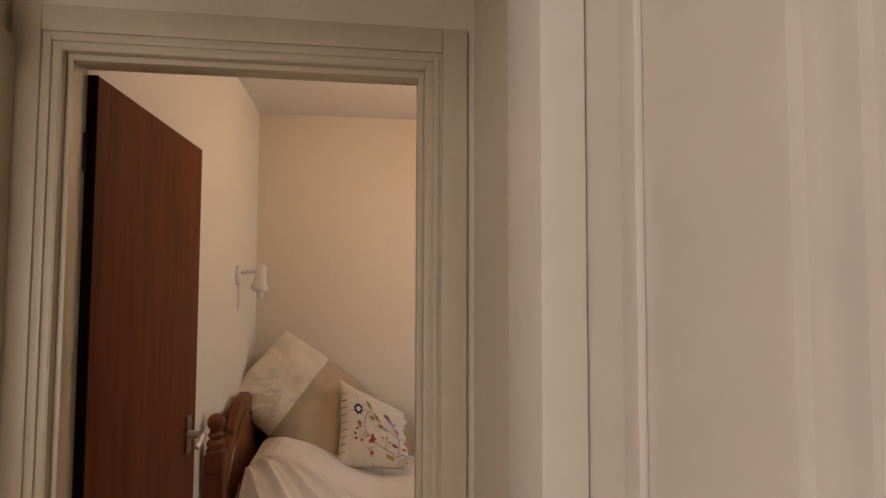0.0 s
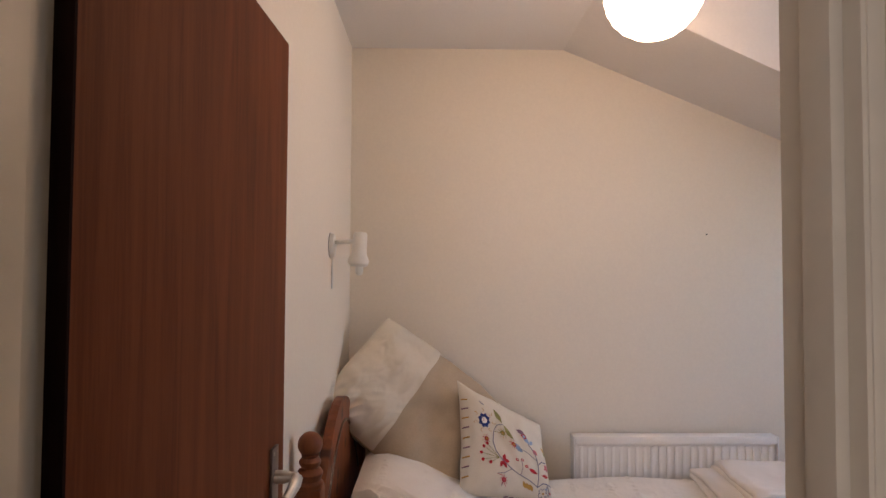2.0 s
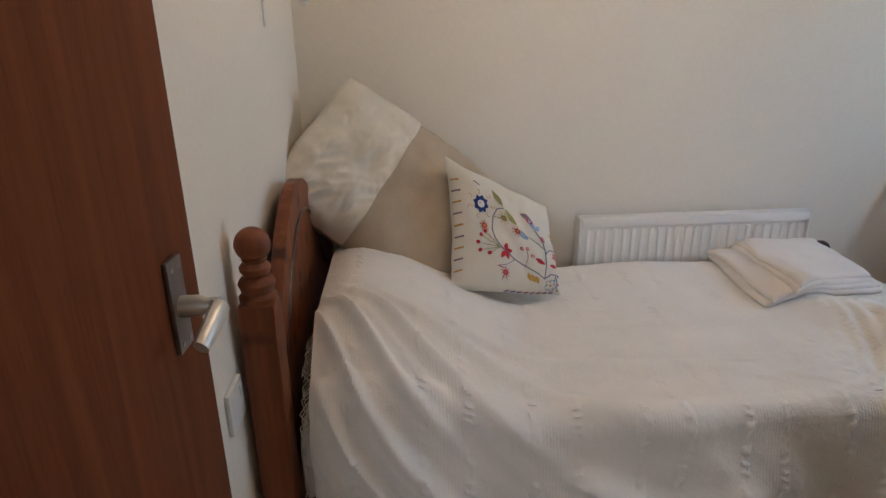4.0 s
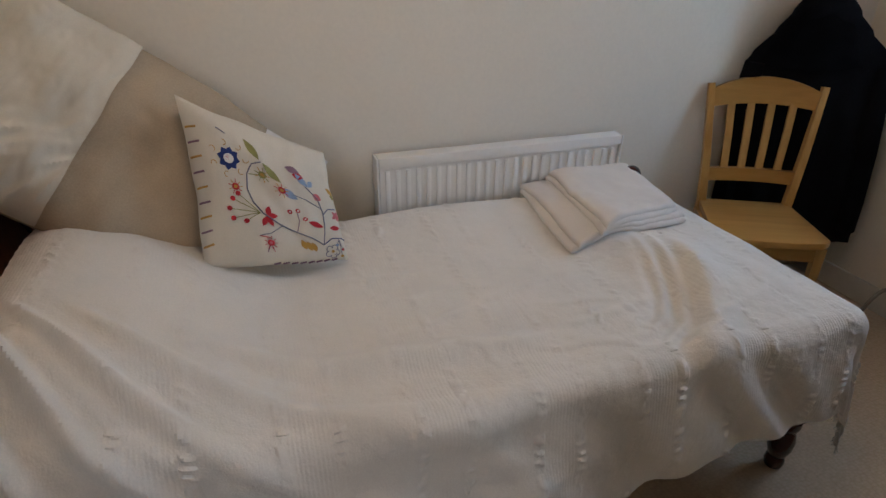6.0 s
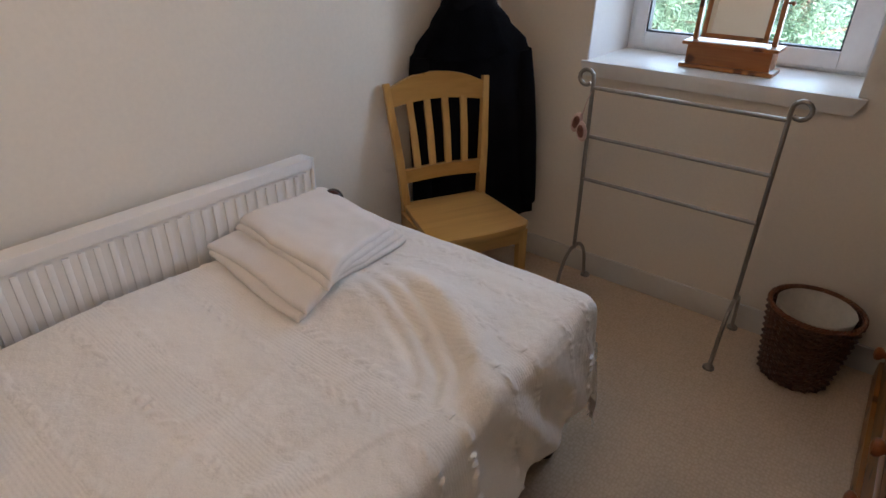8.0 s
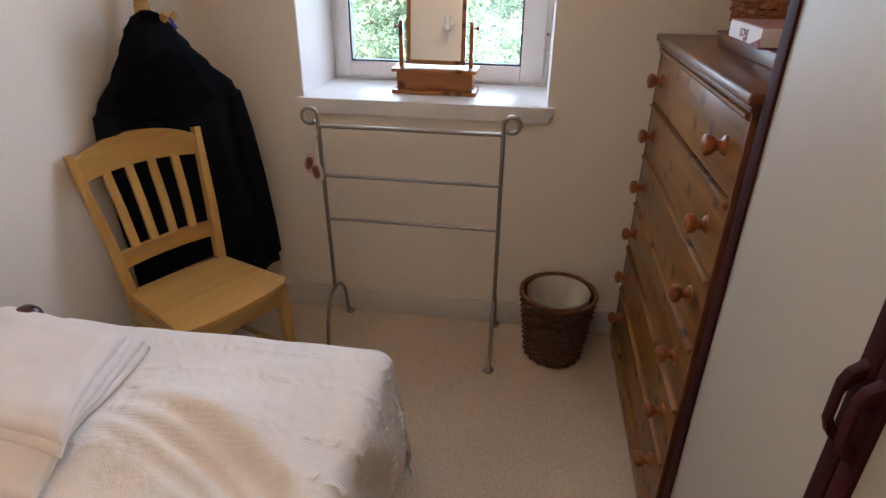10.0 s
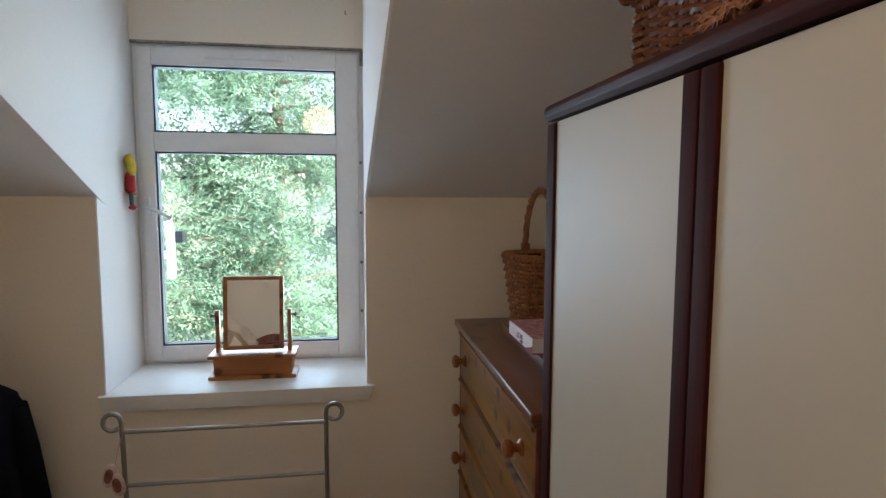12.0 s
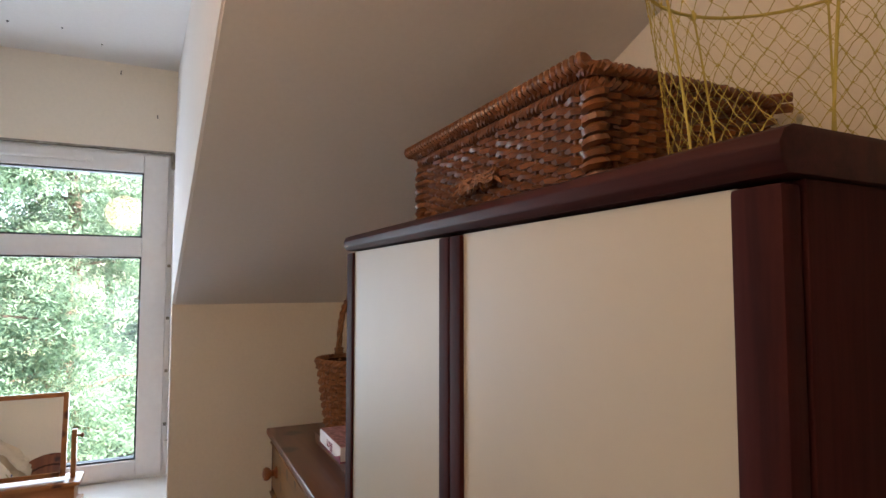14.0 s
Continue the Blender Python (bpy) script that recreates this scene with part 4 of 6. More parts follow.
fb = thing("folded_blanket", None, "folded cream blanket lying at the foot of the bed", "blanket")
cloth_slab([(0.865, 3.33), (1.32, 3.40), (1.30, 2.99), (0.83, 2.91)], 0.002, 0.020, "fold", fb, M_BLANKET)
cloth_slab([(0.885, 3.34), (1.33, 3.40), (1.30, 3.01), (0.86, 2.905)], 0.019, 0.021, "fold", fb, M_BLANKET)
cloth_slab([(0.985, 3.38), (1.33, 3.41), (1.29, 3.02), (0.92, 2.90)], 0.037, 0.020, "fold", fb, M_BLANKET)
cloth_slab([(1.0, 3.38), (1.33, 3.41), (1.285, 3.03), (0.935, 2.91)], 0.054, 0.021, "fold", fb, M_BLANKET)


# ---- pillows and cushion ----
def frame_of(o, u, n):
    """Axes: u along, n as the face's normal, and the third across."""
    u = Vector(u).normalized()
    n = Vector(n)
    n = (n - u * n.dot(u)).normalized()
    v = n.cross(u)
    m = Matrix((u, v, n)).transposed().to_4x4()
    m.translation = o
    return m


def puff(w, h, t, pinch=0.06, seed=0.0, wrinkle=0.006, res=36):
    """Front or back height of a stuffed case at u, v in -1..1, and the place in its plane."""
    def at(u, v, sgn):
        e = (max(0, 1 - abs(u) ** 3.0) ** 0.55) * (max(0, 1 - abs(v) ** 3.0) ** 0.55)
        x = u * w / 2 * (1 - pinch * (1 - v * v) * abs(u) ** 2)
        y = v * h / 2 * (1 - pinch * (1 - u * u) * abs(v) ** 2)
        x += w * 0.02 * noise.noise(Vector((v * 1.7 + seed, u * 0.6, 1)))
        y += h * 0.02 * noise.noise(Vector((u * 1.9, v * 0.6 + seed, 2)))
        z = sgn * t / 2 * e
        nz = noise.noise(Vector((u * 2.2 + seed, v * 2.2, seed))) * 1.4 + 0.6 * noise.noise(Vector((u * 6 + seed, v * 3.5, seed + 3)))
        return Vector((x, y, z + wrinkle * nz * (0.25 + e) * (1 if sgn > 0 else 0.4)))
    return at


def pillow_mesh(at, res=40, u_range=(-1, 1)):
    bm = bmesh.new()
    a, b = u_range
    grids = []
    for sgn in (1, -1):
        grids.append([[bm.verts.new(at(a + (b - a) * i / res, -1 + 2 * j / res, sgn)) for j in range(res + 1)] for i in range(res + 1)])
    for sgn, g in zip((1, -1), grids):
        for i in range(res):
            for j in range(res):
                q = (g[i][j], g[i + 1][j], g[i + 1][j + 1], g[i][j + 1])
                bm.faces.new(q if sgn > 0 else q[::-1])
    bmesh.ops.remove_doubles(bm, verts=bm.verts, dist=0.0015)
    bmesh.ops.recalc_face_normals(bm, faces=bm.faces)
    return bm


def big_pillow():
    o = Vector((-0.312, 3.215, 0.945))
    m = frame_of(o, (0.80, -0.04, -0.60), (0.42, -0.80, 0.42))
    t = thing("pillow", m, "beige linen pillow with a cream flap leaning on the headboard", "pillow")
    at = puff(0.62, 0.50, 0.20, -0.05, 2.0, 0.017)
    part("pillowcase", pillow_mesh(at), M_LINEN, t)
    over = lambda u, v, s: at(u, v, s) * 1.0 + Vector((-0.004 if u < -0.9 else 0, 0, 0.007 * s + (0.022 * (0.55 - abs(noise.noise(Vector((u * 7 - v * 4.5, v * 2.2 + u * 2, 4))))) * smooth_step(0.2, -0.7, v) + 0.006 * abs(noise.noise(Vector((u * 13, v * 6, 9))))) * s))
    def gather(u, v, s):
        # ridges round the corner that the flap is tucked in at
        d = math.hypot((u + 1) * 1.1, (v + 0.75) * 0.8)
        k = 0.009 * math.exp(-(d / 0.75) ** 2) * smooth_step(0.08, 0.25, d) * smooth_step(1.0, 0.9, abs(v))
        return over(u, v, s) + Vector((0, 0, s * k * (0.5 + 0.5 * math.cos(d * 17 + 4.5 * noise.noise(Vector((u * 2.2, v * 2.2, 14)))))))
    part("flap", pillow_mesh(gather, 64, (-1.0, -0.13)), M_COTTON, t, "cream cotton flap")
    m2 = frame_of(o + Vector((0.172, 0.090, -0.112)), (0.80, -0.05, -0.60), (0.40, -0.85, 0.35))
    t2 = thing("pillow", m2, "white cotton pillow behind the beige one", "pillow")
    at2 = puff(0.66, 0.42, 0.12, 0.05, 5.0, 0.010)
    part("pillowcase", pillow_mesh(at2), M_WHITECOT, t2)


big_pillow()


def cushion():
    tl, bl, br, tr = Vector((-0.138, 3.165, 1.060)), Vector((-0.140, 3.01, 0.665)), Vector((0.222, 3.03, 0.622)), Vector((0.195, 3.18, 0.880))
    o = (tl + bl + br + tr) / 4
    u = ((br - bl) + (tr - tl))
    v = ((tl - bl) + (tr - br))
    n = u.cross(v)
    m = frame_of(o, u, n)
    inv = m.inverted()
    cs = [inv @ p for p in (bl, br, tr, tl)]
    t = thing("cushion", m, "cream cushion with embroidered flowers on the bed", "cushion")
    base = puff(2, 2, 0.15, 0.04, 9.0, 0.008)

    def at(a, b, sgn):
        p = base(a, b, sgn)
        s, q = (p.x + 1) / 2, (p.y + 1) / 2
        w = cs[0].lerp(cs[1], s).lerp(cs[3].lerp(cs[2], s), q)
        return Vector((w.x, w.y, w.z * 0.6 + p.z))
    body = part("cover", pillow_mesh(at), M_COTTON, t)

    def on(a, b, lift=0.0015):
        """A place on the front, a and b from 0 to 1 (left to right, top to bottom)."""
        return at(a * 2 - 1, 1 - 2 * b, 1) + Vector((0, 0, lift))

    def stitch(pts, color, r=0.0012, bm=None):
        dense = []
        for p, q in zip(pts, pts[1:]):
            for k in range(4):
                s = k / 4
                dense.append(on(p[0] + (q[0] - p[0]) * s, p[1] + (q[1] - p[1]) * s))
        dense.append(on(*pts[-1]))
        return part("stem", tube(dense, r, 5), THREADS[color], body)

    def petal(c, ang, ln, wd, color):
        """A filled almond laid on the cloth."""
        bm = bmesh.new()
        k = 8
        rim = []
        for i in range(2 * k):
            s = i / k if i <= k else (2 * k - i) / k
            side = 1 if i < k else -1
            x, y = ln * s, side * wd * math.sin(math.pi * s)
            rim.append(bm.verts.new(on(c[0] + x * math.cos(ang) - y * math.sin(ang), c[1] + x * math.sin(ang) + y * math.cos(ang), 0.002)))
        bm.faces.new(rim)
        bmesh.ops.triangulate(bm, faces=bm.faces)
        return part("petal", bm, THREADS[color], body)

    def disc(c, r, color, lift=0.0026):
        bm = bmesh.new()
        rim = [bm.verts.new(on(c[0] + r * math.cos(a), c[1] + r * 0.9 * math.sin(a), lift)) for a in [2 * math.pi * i / 14 for i in range(14)]]
        bm.faces.new(rim)
        return part("petal", bm, THREADS[color], body)

    def arc(c, r, a0, a1, n=8):
        return [(c[0] + r * math.cos(a0 + (a1 - a0) * i / n), c[1] + r * math.sin(a0 + (a1 - a0) * i / n)) for i in range(n + 1)]
    # star flower
    for i in range(8):
        petal((0.245, 0.315), i * math.pi / 4 + 0.2, 0.075, 0.026, "navy")
    disc((0.245, 0.315), 0.034, "white", 0.003)
    for k in (-0.018, -0.006, 0.006, 0.018):
        stitch([(0.221, 0.315 + k), (0.269, 0.315 + k)], "red", 0.0011)
    for i in range(7):
        a = i * 0.9
        stitch(arc((0.245 + 0.11 * math.cos(a), 0.315 + 0.10 * math.sin(a)), 0.018, a, a + 3.5, 5), "ochre", 0.0009)
    # stems
    stitch([(0.45, 0.30), (0.39, 0.33), (0.35, 0.40), (0.33, 0.50), (0.35, 0.58), (0.40, 0.645), (0.50, 0.70), (0.62, 0.745), (0.72, 0.79), (0.80, 0.85)], "grey", 0.0016)
    stitch([(0.80, 0.85), (0.82, 0.72), (0.83, 0.58), (0.81, 0.48), (0.74, 0.40)], "grey", 0.0014)
    stitch([(0.83, 0.60), (0.88, 0.55), (0.95, 0.54)], "navy", 0.0012)
    stitch([(0.62, 0.745), (0.64, 0.66), (0.63, 0.58)], "mauve", 0.001)
    stitch([(0.52, 0.71), (0.44, 0.77), (0.36, 0.79)], "grey", 0.001)
    stitch([(0.83, 0.56), (0.72, 0.50), (0.64, 0.47)], "grey", 0.001)
    stitch([(0.80, 0.85), (0.87, 0.80), (0.95, 0.80), (0.99, 0.815)], "navy", 0.0014)
    stitch([(0.36, 0.40), (0.43, 0.39)], "olive", 0.001)
    # leaves at the top
    for c, a, ln, col in (((0.46, 0.30), 0.75, 0.15, "olive"), ((0.44, 0.29), -2.1, 0.15, "olive"), ((0.62, 0.27), 0.3, 0.10, "mauve"), ((0.66, 0.32), 0.15, 0.08, "red")):
        petal(c, a, ln, 0.028, col)
    # small flowers
    for c, r, k1, k2 in (((0.45, 0.385), 0.026, "olive", "ochre"), ((0.255, 0.485), 0.024, "red", "ochre"), ((0.56, 0.455), 0.026, "red", "ochre"), ((0.43, 0.835), 0.024, "red", "pink")):
        disc(c, r, k1)
        disc(c, r * 0.5, k2, 0.0036)
        for i in range(9):
            a = i * 0.7
            stitch([(c[0] + r * math.cos(a), c[1] + r * math.sin(a)), (c[0] + 1.9 * r * math.cos(a), c[1] + 1.9 * r * math.sin(a))], k1 if i % 2 else k2, 0.0009)
    # red sprays
    for i, (dx, dy) in enumerate(((-0.16, -0.09), (-0.19, -0.03), (-0.17, 0.03), (-0.12, -0.12), (-0.09, 0.05))):
        stitch([(0.38, 0.645), (0.38 + dx, 0.645 + dy)], "olive", 0.0009)
        disc((0.38 + dx, 0.645 + dy), 0.017, "red")
    for a in (-1.2, -0.2, 1.0, 2.0):
        petal((0.42, 0.66), a, 0.075, 0.018, "red")
    for c in ((0.58, 0.60), (0.64, 0.585), (0.68, 0.645)):
        disc(c, 0.017, "red")
        disc(c, 0.007, "white", 0.0036)
    petal((0.70, 0.665), 0.35, 0.12, 0.022, "red")
    petal((0.86, 0.71), 0.0, 0.10, 0.022, "red")
    for c, col in (((0.42, 0.86), "red"), ((0.40, 0.90), "mauve"), ((0.45, 0.90), "pink")):
        stitch([(0.43, 0.835), c], col, 0.001)
    stitch([(0.36, 0.79), (0.43, 0.80)], "red", 0.001)
    # ochre bell, birds and the blue flowers
    for k in range(3):
        petal((0.64 + 0.035 * k, 0.80 + 0.012 * k), 1.2, 0.085, 0.020, "ochre")
    petal((0.66, 0.50), -2.6, 0.12, 0.03, "blue")
    petal((0.76, 0.40), -2.3, 0.12, 0.026, "blue")
    petal((0.76, 0.40), -0.9, 0.07, 0.02, "blue")
    petal((0.78, 0.45), 0.5, 0.07, 0.03, "pink")
    petal((0.92, 0.36), 0.6, 0.09, 0.025, "ochre")
    petal((0.94, 0.42), 0.3, 0.06, 0.025, "olive")
    for a in (0.3, 1.3, 2.6, 3.9, 5.2):
        petal((0.95, 0.60), a, 0.05, 0.015, "pink")
        stitch(arc((0.87 + 0.035 * math.cos(a), 0.915 + 0.035 * math.sin(a)), 0.026, a - 2, a + 2, 7), "grey", 0.001)
    disc((0.87, 0.915), 0.014, "ochre")
    for c, col in (((0.96, 0.90), "red"), ((0.95, 0.96), "ochre"), ((0.91, 0.86), "blue")):
        disc(c, 0.014, col)
        stitch([(0.93, 0.81), c], "grey", 0.0009)
    stitch([(0.20, 0.13), (0.25, 0.155)], "grey", 0.0014)
    # striped binding along one edge
    for i in range(9):
        b = 0.17 + 0.085 * i
        stitch([(0.012, b + 0.008), (0.075, b - 0.012)], "mauve" if i % 2 else "ochre", 0.0028)
    for i in range(8):
        a = 0.45 + 0.06 * i
        stitch([(a, 0.995), (a + 0.04, 0.985)], "mauve", 0.0024)
    return t


cushion()


# ---- chair ----
def chair():
    e, f = Vector((0.893, -0.450, 0)), Vector((-0.450, -0.893, 0))
    o = Vector((1.852, 3.284, 0))
    m = Matrix((e, -f, Vector((0, 0, 1)))).transposed().to_4x4()
    m.translation = o
    t = thing("dining_chair", m, "varnished pale beech chair with slatted back in the corner", "chair")
    # local: x to the sitter's left, -y forwards, y to the back
    sw, sb, dep, sz = 0.205, 0.170, 0.355, 0.480
    pts = [(-sb, 0.015), (sb, 0.015)]
    for i in range(13):
        a = -1 + 2 * i / 12
        pts.append((sw * -a * (1 if abs(a) < 0.95 else 0.97), -dep + 0.022 * a * a + (0.02 if abs(a) > 0.95 else 0)))
        seat = prism(pts, "z", sz - 0.026, sz, 0.006)
    part("seat", seat, M_BEECHX, t)
    for s in (-1, 1):
        post = [(s * 0.152, 0.085, 0.0), (s * 0.156, 0.020, 0.24), (s * 0.163, 0.0, sz), (s * 0.178, 0.022, 0.66), (s * 0.203, 0.074, 0.926)]
        part("back_post", tube([Vector(p) for p in post], [0.017, 0.019, 0.021, 0.020, 0.016], 4), M_BEECH, t)
        part("leg", tube([(s * 0.172, -dep + 0.045, sz - 0.03), (s * 0.182, -dep + 0.035, 0.0)], [0.024, 0.016], 4), M_BEECH, t)
        part("stretcher", tube([(s * 0.156, 0.03, 0.20), (s * 0.180, -dep + 0.04, 0.20)], 0.010, 8), M_BEECH, t)
        part("apron", box((s * 0.178 - 0.010, -dep + 0.06, sz - 0.085), (s * 0.178 + 0.010, -0.01, sz - 0.027), 0.003), M_BEECHX, t)
    part("apron", box((-0.165, -dep + 0.03, sz - 0.085), (0.165, -dep + 0.048, sz - 0.027), 0.003), M_BEECHX, t)
    part("stretcher", tube([(-0.17, -0.17, 0.20), (0.17, -0.17, 0.20)], 0.010, 8), M_BEECH, t)
    # crest rail, curved in plan and on top
    n = 16
    crest = bmesh.new()
    rows = []
    for i in range(n + 1):
        s = -1 + 2 * i / n
        yc = 0.062 + 0.030 * (1 - s * s)
        zt = 0.903 + 0.050 * (1 - s * s)
        zb = 0.838 + 0.016 * (1 - s * s)
        x = s * 0.200
        rows.append([crest.verts.new(p) for p in ((x, yc - 0.010, zb), (x, yc + 0.010, zb), (x, yc + 0.018, zt), (x, yc - 0.002, zt))])
    for p, q in zip(rows, rows[1:]):
        for k in range(4):
            crest.faces.new((p[k], p[(k + 1) % 4], q[(k + 1) % 4], q[k]))
    crest.faces.new(rows[0])
    crest.faces.new(rows[-1][::-1])
    bmesh.ops.recalc_face_normals(crest, faces=crest.faces)
    part("crest_rail", crest, M_BEECHX, t)
    low = bmesh.new()
    rows = []
    for i in range(n + 1):
        s = -1 + 2 * i / n
        yc = 0.010 + 0.022 * (1 - s * s)
        x = s * 0.170
        rows.append([low.verts.new(p) for p in ((x, yc - 0.010, 0.560), (x, yc + 0.010, 0.560), (x, yc + 0.012, 0.612), (x, yc - 0.008, 0.612))])
    for p, q in zip(rows, rows[1:]):
        for k in range(4):
            low.faces.new((p[k], p[(k + 1) % 4], q[(k + 1) % 4], q[k]))
    low.faces.new(rows[0])
    low.faces.new(rows[-1][::-1])
    bmesh.ops.recalc_face_normals(low, faces=low.faces)
    part("lower_rail", low, M_BEECHX, t)
    for k in range(4):
        s = -0.6 + 0.4 * k
        y0, y1 = 0.012 + 0.022 * (1 - s * s), 0.063 + 0.030 * (1 - s * s)
        sl = bmesh.new()
        for dx in (0,):
            x0, x1 = s * 0.165, s * 0.188
            a = [sl.verts.new((x0 + dx_, y0 + dy_, 0.600)) for dx_, dy_ in ((-0.013, -0.006), (0.013, -0.006), (0.013, 0.006), (-0.013, 0.006))]
            c = [sl.verts.new(((x0 + x1) / 2 + dx_, (y0 + y1) / 2 - 0.006 + dy_, 0.73)) for dx_, dy_ in ((-0.013, -0.006), (0.013, -0.006), (0.013, 0.006), (-0.013, 0.006))]
            b = [sl.verts.new((x1 + dx_, y1 + dy_, 0.866)) for dx_, dy_ in ((-0.013, -0.006), (0.013, -0.006), (0.013, 0.006), (-0.013, 0.006))]
        for p, q in ((a, c), (c, b)):
            for i in range(4):
                sl.faces.new((p[i], p[(i + 1) % 4], q[(i + 1) % 4], q[i]))
        sl.faces.new(a[::-1])
        sl.faces.new(b)
        bmesh.ops.recalc_face_normals(sl, faces=sl.faces)
        part("back_slat", sl, M_BEECH, t)
    return t


chair()


# ---- coat stand and coat ----
CX, CY = 2.100, 3.385


def coat_stand():
    t = thing("coat_stand", Matrix.Translation((CX, CY, 0)), "pale beech coat stand with pegs in the corner", "coat stand")
    pole = lathe([(0.024, 0.02), (0.024, 1.30), (0.021, 1.31), (0.026, 1.32), (0.021, 1.33), (0.026, 1.34), (0.021, 1.35), (0.026, 1.37), (0.025, 1.55), (0.023, 1.70), (0.012, 1.72), (0.0, 1.725)], 16)
    part("pole", pole, M_BEECH, t)
    for a, z, ln in ((-115, 1.195, 0.14), (-30, 1.195, 0.12), (-62, 1.475, 0.17), (110, 1.475, 0.10), (-140, 1.585, 0.16), (-75, 1.63, 0.17)):
        d = Vector((math.cos(radians(a)), math.sin(radians(a)), 0))
        p0 = d * 0.018 + Vector((0, 0, z))
        p1 = d * (ln * 0.88) + Vector((0, 0, z + ln * 0.62))
        part("peg", tube([p0, p0.lerp(p1, 0.9), p1], [0.010, 0.0125, 0.011], 10), M_BEECH, t)
    for a in (30, 150, 270):
        d = Vector((math.cos(radians(a)), math.sin(radians(a)), 0))
        k = 0.10 if a == 30 else 0.11
        part("foot", tube([d * 0.02 + Vector((0, 0, 0.16)), d * k * 0.6 + Vector((0, 0, 0.08)), d * k + Vector((0, 0, 0.012))], [0.014, 0.013, 0.012], 8), M_BEECH, t)
    return t


coat_stand()
hh = thing("hanging_heart", Matrix.Translation((CX - 0.045, CY - 0.055, 1.50)), "patterned cloth heart hanging from a coat peg", "ornament")
heart = []
for i in range(40):
    a = 2 * math.pi * i / 40
    heart.append((0.0028 * 16 * math.sin(a) ** 3, 0.0028 * (13 * math.cos(a) - 5 * math.cos(2 * a) - 2 * math.cos(3 * a) - math.cos(4 * a))))
hb = prism(heart, "y", -0.012, 0.012, 0.004)
hb.transform(Matrix.Rotation(radians(35), 4, "Z"))
part("heart", hb, M_HEART, hh)
part("string", tube([(0, 0, 0.03), (0.004, 0.008, 0.09), (0.012, 0.02, 0.15)], 0.0012, 5), M_COTTON, hh)


def coat():
    w = Vector((0.905, -0.425, 0))          # across the coat
    d = Vector((-0.425, -0.905, 0))         # its front
    m = Matrix((w, -d, Vector((0, 0, 1)))).transposed().to_4x4()
    m.translation = (2.068, 3.322, 0.0)
    t = thing("black_coat", m, "long black wool coat hanging from the coat stand", "coat")
    # height, half width, half depth, offset across
    prof = [(0.27, 0.300, 0.034, 0.042), (0.40, 0.296, 0.034, 0.036), (0.60, 0.286, 0.034, 0.024), (0.80, 0.274, 0.034, 0.012), (0.94, 0.266, 0.034, 0.004),
            (1.04, 0.262, 0.034, 0.0), (1.085, 0.240, 0.034, 0.0), (1.125, 0.170, 0.038, -0.012), (1.18, 0.115, 0.050, -0.022), (1.235, 0.080, 0.048, -0.028), (1.27, 0.050, 0.036, -0.030), (1.29, 0.014, 0.012, -0.030)]

    def fn(s, q):
        zz = 0.27 + (1.29 - 0.27) * q
        for a, b in zip(prof, prof[1:]):
            if zz <= b[0] + 1e-6:
                k = (zz - a[0]) / (b[0] - a[0])
                k = k * k * (3 - 2 * k)
                hw, hd, off = [a[i] + (b[i] - a[i]) * k for i in (1, 2, 3)]
                break
        a = 2 * math.pi * s
        c, sn = math.cos(a), math.sin(a)
        x = hw * (abs(c) ** 0.8) * (1 if c > 0 else -1)
        y = hd * sn
        fold = 0.012 * math.sin(x * 42 + 2 * zz) * (1 - smooth_step(0.7, 1.1, zz)) + 0.010 * noise.noise(Vector((x * 7, zz * 4, 2)))
        return Vector((x + off, y - fold * (1 if sn < 0 else 0.2), zz - (0.05 * smooth_step(0.1, 0.28, abs(x)) if zz > 1.0 else 0)))
    part("body", surface(64, 60, fn), M_COAT, t)
    # sleeves, hood and flap
    part("sleeve", tube([(0.228, 0.0, 1.0), (0.250, -0.006, 0.85), (0.275, -0.010, 0.66), (0.296, -0.012, 0.46), (0.306, -0.012, 0.33)], [0.036, 0.040, 0.040, 0.038, 0.036], 14), M_COAT, t)
    part("sleeve", tube([(-0.225, 0.0, 1.0), (-0.235, 0.0, 0.85), (-0.225, 0.0, 0.66), (-0.215, 0.0, 0.48), (-0.21, 0.0, 0.40)], [0.036, 0.040, 0.040, 0.038, 0.036], 14), M_COAT, t)

    def hood(s, q):
        a = math.pi * (0.04 + 0.92 * s)
        z = 1.285 - 0.27 * q
        wd = 0.03 + 0.155 * q ** 0.9
        return Vector((-0.035 - wd * math.cos(a), -0.015 - (0.02 + 0.035 * q) * math.sin(a) + 0.01 * noise.noise(Vector((s * 4, q * 3, 7))), z - 0.03 * math.sin(a) * q))
    part("hood", surface(28, 20, hood, solid=0.006), M_COAT, t)
    part("hanger_hook", tube([(0.0, 0.0, 1.255), (0.012, -0.03, 1.275), (0.02, -0.045, 1.262), (0.03, -0.05, 1.235)], 0.0045, 8), M_BLUE, t, "blue plastic loop")
    return t


coat()


